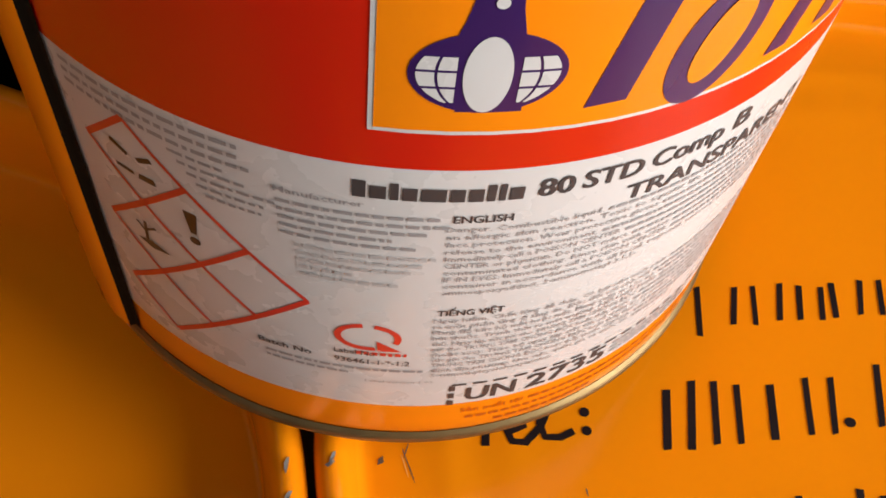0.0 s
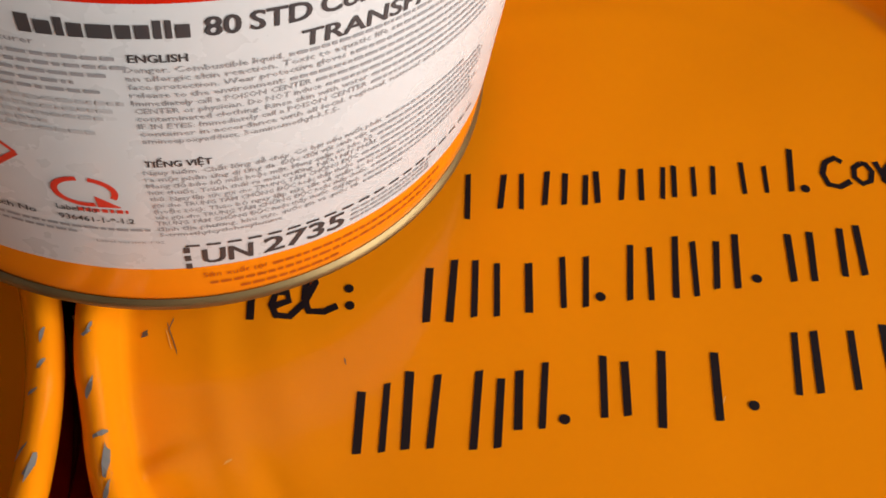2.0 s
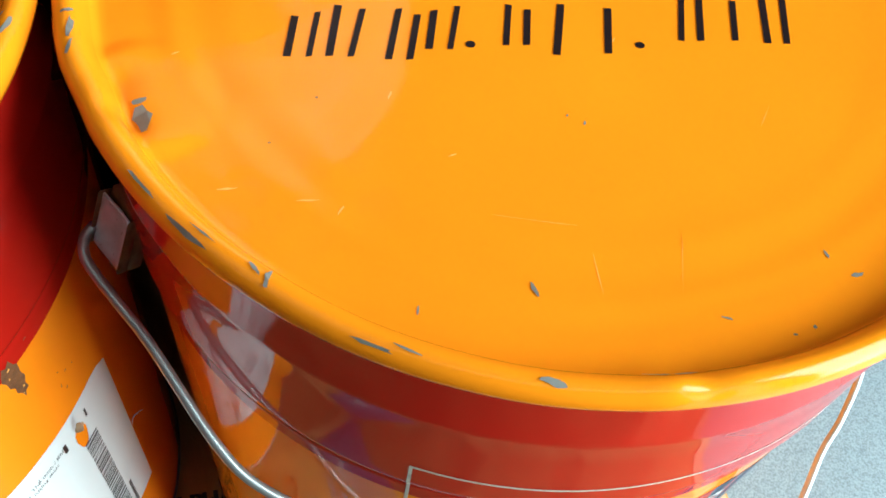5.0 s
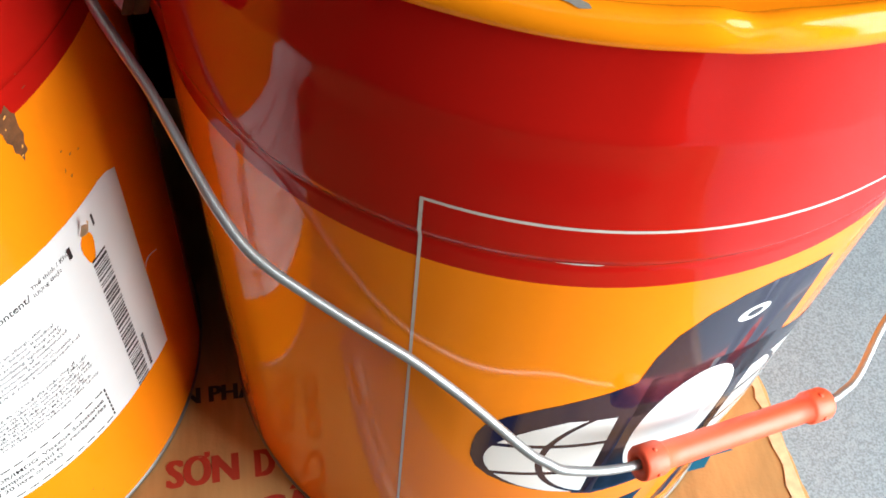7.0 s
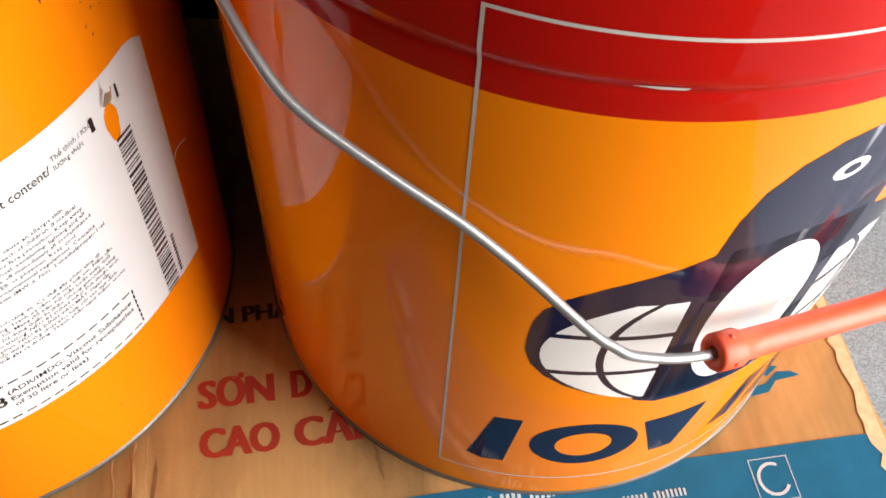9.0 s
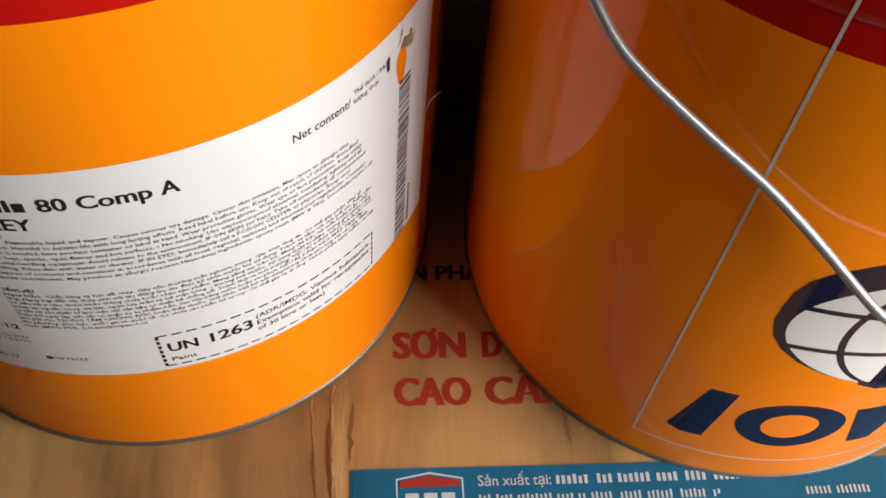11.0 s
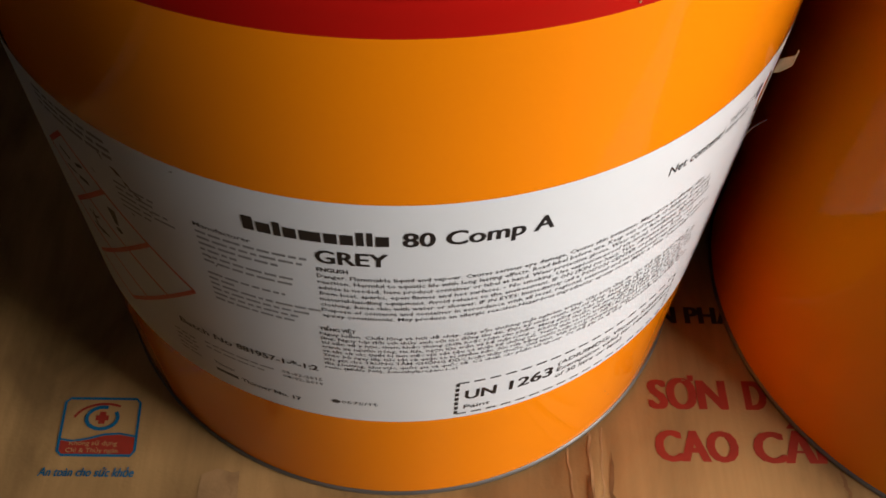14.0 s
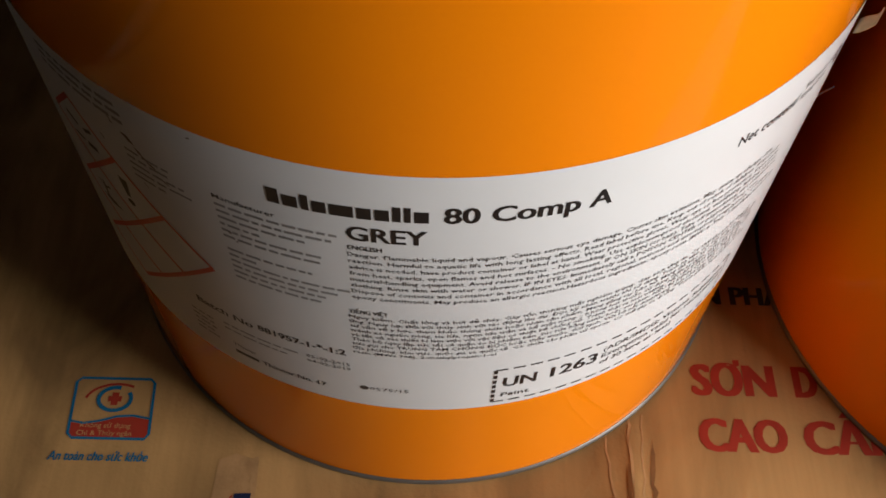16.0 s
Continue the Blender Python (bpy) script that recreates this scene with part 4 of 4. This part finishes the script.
dark.ellipse(4.1, 120.0, 10.7, 7.4, n=48)
dark.poly([(-1.6, 123.4), (0.2, 129), (1.4, 134), (2.6, 138), (4.7, 139.8), (6.6, 137), (7.2, 131), (8.0, 127), (9.8, 123.4)])
dark.rect(0.2, 112.7, 9.4, 117)
dk = lay("emblem", dark, can_surface, VIOLET, can, 0.00028, label="violet globe emblem")
blocks = Art()
blocks.poly([(18.6, 112.0), (25.0, 112.3), (30.2, 136), (24.2, 136)])
blocks.ellipse(38.4, 119.6, 7.4, 12.0, -18, 40)
for x in (50.5, 62.5, 74):
    blocks.rect(x, 111, x + 5, 131, 0.3)
lay("lettering_block", blocks, can_surface, VIOLET, can, 0.00028, label="violet slanted lettering block", split=True)
gap = Art()
gap.ellipse(38.6, 119.8, 3.7, 8.2, -18, 32)
lay("lettering_gap", gap, can_surface, CANORANGE, dk, 0.00038)
lite = Art()
lite.ellipse(4.0, 119.7, 3.3, 6.9, n=32)
globe_cells(lite, 4.1, 120.0, 10.0, 6.7, 4.3, (114.4, 117.4, 120.4, 123.2), (0.0, 0.5, 1.0), 0.22)
lite.ellipse(4.4, 132.0, 0.9, 0.9, n=12)
lay("pale_panel", lite, can_surface, CANWHITE, dk, 0.00038, split=True)

bt = Art()
name_bars(bt, -13.6, 13.0, 92.2, 3.1, 4.1)
bt.text("80", 15.3, 92.3, 4.1, 5.9, 0.012)
bt.text("STD", 22.8, 92.4, 4.1, 10.6, 0.012)
bt.text("Comp", 35.1, 92.7, 4.1, 15.0, 0.012)
bt.text("B", 52.7, 93.0, 4.1, 3.9, 0.012)
bt.text("TRANSPARENT", 31.8, 85.9, 3.8, 45, 0.012)
bt.text("ENGLISH", 2.5, 86.7, 1.8, 9.7, 0.012)
bt.text("TIẾNG VIỆT", 2.2, 57.8, 1.8, 12.5, 0.012)
bt.text("UN", 11.0, 21.4, 5.6, 11.0, 0.02)
bt.text("2735", 24.6, 21.4, 5.7, 19.8, 0.016)
bt.dashes((7.6, 29.0), (92, 27.6), 0.8, 3.0, 1.5)
bt.dashes((7.9, 19.6), (7.7, 29.0), 1.3, 2.2, 1.1)
bt.text("Batch No", -32.4, 38.6, 1.8, 11.0, 0.01)
bt.text("936461-1-*-1:2", -16.8, 38.2, 1.8, 15.0, 0.008)
bt.text("Label No", -16.8, 41.6, 1.8, 8.0, 0.008)
lay("bold_print", bt, can_surface, GREYINK, can, 0.00014, 5.0, split=True)
rng = random.Random(21)
bs = Art()
CAN_EN = ["Danger. Combustible liquid.", "an allergic skin reaction. Toxic to aquatic life", "face protection. Wear protective gloves", "release to the environment.", "Immediately call a POISON CENTER", "CENTER or physician. Do NOT induce",
          "contaminated clothing. Rinse skin with water", "IF IN EYES: Immediately call a POISON CENTER", "container in accordance with all local, regional, national and", "amineepoxyadduct, 3-aminomethyl-3,5,5-"]
CAN_VN = ["Nguy hiểm. Chất lỏng dễ cháy. Có hại nếu nuốt phải.", "ra một phản ứng dị ứng da. Độc đối với sinh vật", "Mang đồ bảo hộ mắt hoặc mặt. Mang quần áo bảo hộ.", "hút thuốc. Tránh thải ra môi trường. NẾU HÍT PHẢI:", "thở. Ngay lập tức gọi cho TRUNG TÂM CHỐNG ĐỘC",
          "gọi cho TRUNG TÂM CHỐNG ĐỘC hoặc thầy thuốc.", "(hoặc tóc): Tháo bỏ ngay lập tức tất cả quần áo bị nhiễm", "tức gọi cho TRUNG TÂM CHỐNG ĐỘC hoặc thầy thuốc.", "TRUNG TÂM CHỐNG ĐỘC hoặc thầy thuốc. Giữ lạnh.", "định địa phương, khu vực, quốc gia và quốc tế."]
for i, line in enumerate(CAN_EN):
    z = 84.2 - 2.13 * i
    x0, wd = 1.6 + 0.1 * i, len(line) * 1.0
    bs.text(line, x0, z, 1.4, wd, 0.008, res=1)
    if i < 9:
        bs.words(x0 + wd + 1, z, (72, 79, 81, 83, 85, 81, 83, 85, 83)[i], 0.8, rng, wmin=0.6, wmax=2.6, gap=0.45)
for i, line in enumerate(CAN_VN):
    z = 55.3 - 2.2 * i
    x0, wd = 1.7 + 0.1 * i, len(line) * 0.98
    bs.text(line, x0, z, 1.4, wd, 0.008, res=1)
    bs.words(x0 + wd + 1, z, (78, 86, 88, 88, 88, 84, 88, 86, 88, 60)[i], 0.8, rng, wmin=0.6, wmax=2.6, gap=0.45)
bs.text("5-trimethylcyclohexylamine", 2.7, 55.3 - 22.0, 1.4, 26, 0.008, res=1)
bs.text("Manufacturer", -26.2, 89.6, 1.5, 14.5, 0.008, res=1)
for i, wd in enumerate((27, 28, 25, 19, 23)):
    bs.words(-26.0 + 0.1 * i, 87.0 - 2.1 * i, -26.0 + wd, 0.9, rng, wmin=0.8, wmax=3.2, gap=0.6)
pale = Art()
for i, wd in enumerate((24, 22, 20, 10, 18)):
    pale.words(-23.4 + 0.15 * i, 75.6 - 2.1 * i, -23.4 + wd, 1.0, rng, wmin=0.7, wmax=2.8, gap=0.5)
tagged(lay("pale_small_print", pale, can_surface, CANPALE, can, 0.00014, 0), kind="stuff")
for i, (x0, x1) in enumerate(((-31, 1), (-31, -14))):
    bs.words(x0, 35.4 - 2.0 * i, x1, 0.9, rng, wmin=0.7, wmax=2.8, gap=0.5)
bs.text("Label version 1.02", -10.5, 30.6, 1.0, 14, 0.004, res=1)
for i in range(3):
    bs.words(-66.0, 97.0 - 2.4 * i, -31.5 + 0.8 * i, 1.0, rng, wmin=0.9, wmax=3.2, gap=0.6)
for i, wd in enumerate((10, 13, 16, 12, 10)):
    bs.words(-44.6 + i * 1.5, 90.0 - 2.1 * i, -44.6 + i * 1.5 + wd, 0.8, rng, wmin=0.8, wmax=3, gap=0.6)
for i in range(3):
    bs.words(46.4, 25.6 - 1.9 * i, 72, 0.8, rng, wmin=0.7, wmax=2.8, gap=0.5)
tagged(lay("small_print", bs, can_surface, CANFAINT, can, 0.00014, 0), kind="stuff")
brown = Art()
for i, (x0, x1) in enumerate(((10.6, 78), (12.0, 76), (19, 44))):
    brown.words(x0 + (16 if i == 0 else 0), 15.2 - 3.3 * i, x1, 1.1, rng, wmin=0.8, wmax=3.2, gap=0.6)
brown.text("Sản xuất tại", 10.6, 15.2, 1.9, 14.5, 0.004)
tagged(lay("brown_print", brown, can_surface, BROWNINK, can, 0.00014, 0), kind="stuff")
mark = Art()
mark.arc(-10.3, 48.7, 5.8, 4.3, 100, 285, 1.3)
mark.arc(-10.3, 48.7, 5.8, 4.3, 78, -25, 1.3)
mark.poly([(-8.6, 47.6), (-3.6, 43.9), (-8.3, 43.7)])
tiny = Art()
tiny.words(-12.5, 41.9, -2.6, 1.2, rng, wmin=0.6, wmax=1.2, gap=0.5)
tagged(lay("red_small_print", tiny, can_surface, REDINK, can, 0.00014, 0), kind="stuff")
lay("red_mark", mark, can_surface, REDINK, can, 0.00014, 5.0, split=True)
hazards(can_surface, can, (-21.5, 58.4), 15.2, 0.00014, 3)
bm = bmesh.new()
prev = None
for u, l in ((-69.2, 0.0003), (-71.4, 0.0004), (-72.0, 0.0016), (-76.0, 0.0024), (-83.0, 0.0024), (-88.0, 0.0010), (-90.0, -0.0003)):
    row = [bm.verts.new(can_surface(u / 1000, z, l)) for z in (0.0068, 0.05, 0.09, 0.13, 0.1815)]
    if prev:
        for k in range(4):
            f = bm.faces.new((row[k], prev[k], prev[k + 1], row[k + 1]))
            f.material_index = 1 if u >= -72.1 else 0
    prev = row
part("side_seam", bm, [CANORANGE, SOOT], can, "raised orange side seam with dark edge")

# ---- the flattened carton under the pails ----
TURN = radians(10.2)


def carton_height(x, y):
    h = 0.0
    front = 1 / (1 + math.exp((y + 0.125) / 0.012))
    for cx, amp, wd in ((-0.067, 0.0012, 0.0035), (-0.055, 0.0022, 0.0032), (-0.047, -0.0010, 0.004)):
        c = cx + 0.012 * math.sin(y * 21 + cx * 90) * 0.4
        h += amp * math.exp(-((x - c) / wd) ** 2) * front
    h += front * 0.0010 * noise.noise(Vector((x * 16, y * 16, 0)))
    edge = max(x - 0.285, 0)
    return h - 1.6 * edge ** 2 - 0.0


def carton_surface(u, v, lift):
    return Vector((u, v, carton_height(u, v) + lift))


carton = new("flattened_carton")
carton.rotation_euler = (0, 0, TURN)
tagged(carton, "creased flattened brown carton with red and blue print on floor", "carton")
bm = bmesh.new()
NX, NY, X0, X1, Y0, Y1 = 200, 84, -0.47, 0.320, -0.46, 0.27
grid = []
for j in range(NY + 1):
    row = []
    for i in range(NX + 1):
        x = X0 + (X1 - X0) * i / NX
        # the back edge butts against the wall
        y = Y0 + (min(Y1, (0.1774 - x * math.sin(TURN)) / math.cos(TURN)) - Y0) * j / NY
        if i == NX:
            x += 0.0025 * noise.noise(Vector((y * 60, 3, 0)))
        row.append(bm.verts.new((x, y, carton_height(x, y))))
    grid.append(row)
for j in range(NY):
    for i in range(NX):
        bm.faces.new((grid[j][i], grid[j][i + 1], grid[j + 1][i + 1], grid[j + 1][i]))
rim_loop = grid[0] + [r[-1] for r in grid[1:]] + grid[-1][-2::-1] + [r[0] for r in grid[-2:0:-1]]
low = [bm.verts.new((v.co.x, v.co.y, -0.0055)) for v in rim_loop]
for i in range(len(rim_loop)):
    j = (i + 1) % len(rim_loop)
    bm.faces.new((rim_loop[i], low[i], low[j], rim_loop[j]))
bm.faces.new(low[::-1])
sheet_ob = part("sheet", bm, KRAFT, carton)

cred = Art()
cred.text("SƠN", -27.5, -101.6, 15.0, 37, 0.03)
cred.text("D", 19.5, -101.6, 15.0, 9.5, 0.03)
cred.text("CAO", -27.3, -128.6, 15.0, 38, 0.03)
cred.text("CẤP", 19.5, -128.6, 15.0, 39, 0.03)
lay("red_print", cred, carton_surface, CARTRED, sheet_ob, 0.00025, 4.0, split=True)
cblack = Art()
cblack.text("N PHẨM", -18, -53.5, 9.5, 50, 0.03)
lay("black_print", cblack, carton_surface, CARTBLACK, sheet_ob, 0.00025, 4.0, split=True)
band = Art()
for i in range(46):
    a, b = -50.5 + 8 * i, -50.5 + 8 * (i + 1)
    band.rect(a, -216, min(b, 316.5), -162.3)
bnd = lay("blue_band", band, carton_surface, BLUEINK, sheet_ob, 0.0006, 4.0, "blue printed band", weld=True)
bw = Art()
bw.text("Sản xuất tại:", 11.5, -172.2, 5.2, 36, 0.006)
r2 = random.Random(9)
fine = Art()
for x, wds, y, h, w in ((50, (18, 8, 17, 12, 12, 13, 15), -172.2, 5.0, 1.7), (11.5, (6, 8, 17, 8, 4, 12, 11, 14, 14, 6, 8, 9, 7, 5, 13, 18), -180.8, 4.4, 1.1)):
    for wd in wds:
        # a word is a row of upright bars, one for each character
        for k in range(max(round(wd / (w + 1.1)), 1)):
            fine.rect(x + k * (w + 1.1), y, x + k * (w + 1.1) + w, y + h * r2.uniform(0.78, 1.0))
        x += wd + 2.4
tagged(lay("pale_small_print", fine, carton_surface, CARTWHITE, bnd, 0.0008, 0), kind="stuff")
bw.stroke([(-28, -168), (-12, -165), (4, -168), (4, -186), (-28, -186)], 1.1, True)
for x in (-24, -15, -6.5):
    bw.rect(x, -181, x + 6.5, -175)
bw.stroke([(242, -168), (262, -168), (262, -190), (242, -190)], 0.6, True)
bw.arc(252, -179, 7.5, 8, 60, 330, 1.6)
lay("pale_print", bw, carton_surface, CARTWHITE, bnd, 0.0008, 4.0, split=True)
br = Art()
br.poly([(-26.5, -169), (-12, -166.4), (2.5, -169), (2.5, -172), (-26.5, -172)])
lay("red_roof_mark", br, carton_surface, CARTRED, bnd, 0.0010, 4.0)
bb = Art()
bb.stroke([(-305, -100.8), (-274, -100.8), (-272, -102.8), (-270.4, -127.2), (-272, -129.6), (-303.6, -129.6), (-305.8, -127.5), (-307, -102.8)], 1.3, True)
bb.arc(-288.5, -110.8, 7.2, 5.6, 75, 395, 1.8)
bb.stroke([(-306, -121.6), (-300, -122.6), (-293, -121.4), (-286, -119.2), (-279, -118.6), (-271, -120)], 1.0)
bb.text("An toàn cho sức khỏe", -312, -139.8, 4.0, 43, 0.02, 0.2)
bb.poly([(255, -130), (266, -128), (274, -122), (282, -122.5), (286, -125.5), (272, -127), (266, -133), (256, -134)])
bb.poly([(262, -120), (270, -118), (276, -119), (268, -124)])
bb.ellipse(284, -100, 5, 3.4, 10, 16)
nv = Art()
nv.poly([(-229.4, -153), (-222.4, -152.6), (-222.6, -158), (-225, -160), (-225.4, -164), (-222.8, -166), (-222.6, -180), (-231, -180), (-230.6, -164)])
lay("navy_print", nv, carton_surface, NAVYCART, sheet_ob, 0.0004, 4.0)
lay("blue_print", bb, carton_surface, BLUEINK, sheet_ob, 0.0004, 4.0, split=True)
rr = Art()
rr.poly([(-306.2, -122.2), (-300, -123.2), (-293, -122), (-286, -119.8), (-279, -119.2), (-271, -120.6), (-270.6, -127.2), (-272.2, -129), (-303.4, -129), (-305.4, -127.2)])
rr.arc(-288, -113, 14, 9.5, 60, 165, 1.2)
rr.rect(-291.5, -112, -285.5, -109.4)
rr.rect(-290, -113.8, -287, -107.6)
rr.poly([(-230.2, -153), (-231.6, -164), (-232, -180), (-239, -180), (-236.4, -166), (-233, -157)])
lay("red_mark", rr, carton_surface, CARTRED, sheet_ob, 0.0003, 4.0, split=True)
rw = Art()
rw.text("Không sử dụng", -301, -124.6, 2.2, 22, 0.004)
rw.text("Chì & Thủy ngân", -302, -128.2, 2.2, 24, 0.004)
lay("pale_print", rw, carton_surface, KRAFT, sheet_ob, 0.0004, 4.0, split=True)
fold = Art()
for x0, w in ((-67, 0.9), (-55, 1.4), (-50, 0.8)):
    r2 = random.Random(int(-x0))
    fold.stroke([(x0 + r2.uniform(-0.8, 0.8) + 4.8 * math.sin(y * 0.021 + x0 * 0.09), y) for y in range(-112, -300, -6)], w)
lay("fold_crack", fold, carton_surface, PEEL, sheet_ob, 0.00018, 0, split=True)
# darker brown tapering streaks, most of them along the front creases
for x0, y0, ln, w, lean in ((-61, -136, 44, 2.4, 1), (-58, -170, 34, 1.6, 4), (-49, -124, 34, 2.0, -2), (-64, -186, 60, 1.8, 2), (-69, -150, 26, 1.2, 2), (-170, -186, 20, 1.2, 9), (58, -122, 30, 2.2, 2)):
    streak = Art()
    r2 = random.Random(int(x0 * 3 + y0))
    n = 10
    edge_l = [(x0 + lean * k / n - w * math.sin(math.pi * k / n) * r2.uniform(0.3, 1.0), y0 - ln * k / n) for k in range(n + 1)]
    edge_r = [(x + w * math.sin(math.pi * k / n) * r2.uniform(0.7, 1.7) + 0.05, y) for k, (x, y) in enumerate(edge_l)]
    streak.poly(edge_l + edge_r[::-1])
    lay("dark_streak", streak, carton_surface, STREAKBROWN, sheet_ob, 0.00022, 3.0)
edge = Art()
r2 = random.Random(77)
inner = [(314.5 - r2.uniform(1.2, 5.5), y) for y in range(-456, 120, 6)]
outer = [(318.2, y) for y in range(-456, 120, 6)]
for k in range(len(inner) - 1):
    edge.poly([inner[k], outer[k], outer[k + 1], inner[k + 1]])
lay("worn_edge", edge, carton_surface, CREAM, sheet_ob, 0.0009, 0, "pale worn edge", weld=True)
pl = Art()
pl.poly([(-238, -138), (-231, -135), (-224, -137), (-221, -136), (-220.5, -150), (-221.5, -168), (-221, -200), (-238, -200), (-239.5, -165), (-238.6, -148)])
lay("peeled_patch", pl, carton_surface, PEEL, sheet_ob, 0.0002, 4.0, "patch where the face paper is peeled off")

# ---- the store room ----
FZ = -0.0058
XL, XR, YB, YF, CEIL = -0.452, DOOR_X, 0.178, -1.5, 2.7
tagged(part("floor", box(XL - 0.2, YF - 0.2, FZ - 0.1, XR + 3.0, YB + 0.2, FZ), FLOOR, smooth=False), "speckled pale blue-grey floor", kind="structure")
# the back wall's shade is put into its near-black colour
tagged(part("wall_back", box(XL - 0.2, YB, FZ, XR + 0.2, YB + 0.15, CEIL), SHADEWALL, smooth=False), "wall behind the pails, shade painted in as near-black", kind="structure")
# unseen upper wall, added as a weak reflector for the can's left
tagged(part("bounce_wall_left", box(XL - 0.15, YF, 0.62, XL, YB - 0.003, CEIL), SIDEWALL, smooth=False), "unseen grey side wall, added to bounce light on the can", kind="structure")
# added near-black lower half, so no light bounces on to the left side
tagged(part("shade_wall_left", box(XL - 0.15, YF, FZ, XL, YB - 0.003, 0.618), SHADEWALL, smooth=False), "lower side wall, added near-black to keep the left in shade", kind="structure")
# unseen blocker behind the camera: cuts doorway light on carton and pail fronts
tagged(part("light_blocker_front", box(XL - 0.003, -0.55, FZ, 0.33, -0.40, 0.60), SHADEWALL, smooth=False), "unseen low block, added to shade carton and pail fronts", kind="structure")
# unseen wall made white to throw fill light on the fronts
tagged(part("bounce_wall_front", box(XL - 0.2, YF - 0.15, FZ, XR + 0.2, YF - 0.002, CEIL), BOUNCEWHITE, smooth=False), "unseen white wall, added to bounce light from the front", kind="structure")
tagged(part("ceiling", box(XL - 0.2, YF - 0.2, CEIL + 0.002, XR + 0.2, YB + 0.2, CEIL + 0.1), LIMEWASH, smooth=False), "plain limewashed ceiling", kind="structure")
bm = bmesh.new()
for x0, y0, z0, x1, y1, z1 in ((XR, YF, FZ, XR + 0.15, DOOR_Y0, CEIL), (XR, DOOR_Y1, FZ, XR + 0.15, YB - 0.003, CEIL), (XR, DOOR_Y0, DOOR_H, XR + 0.15, DOOR_Y1, CEIL)):
    bmesh.ops.create_cube(bm, size=1, matrix=Matrix.LocRotScale(((x0 + x1) / 2, (y0 + y1) / 2, (z0 + z1) / 2), None, (x1 - x0, y1 - y0, z1 - z0)))
tagged(part("wall_right", bm, PLASTER, smooth=False), "plain grey wall with a wide open doorway", kind="structure")
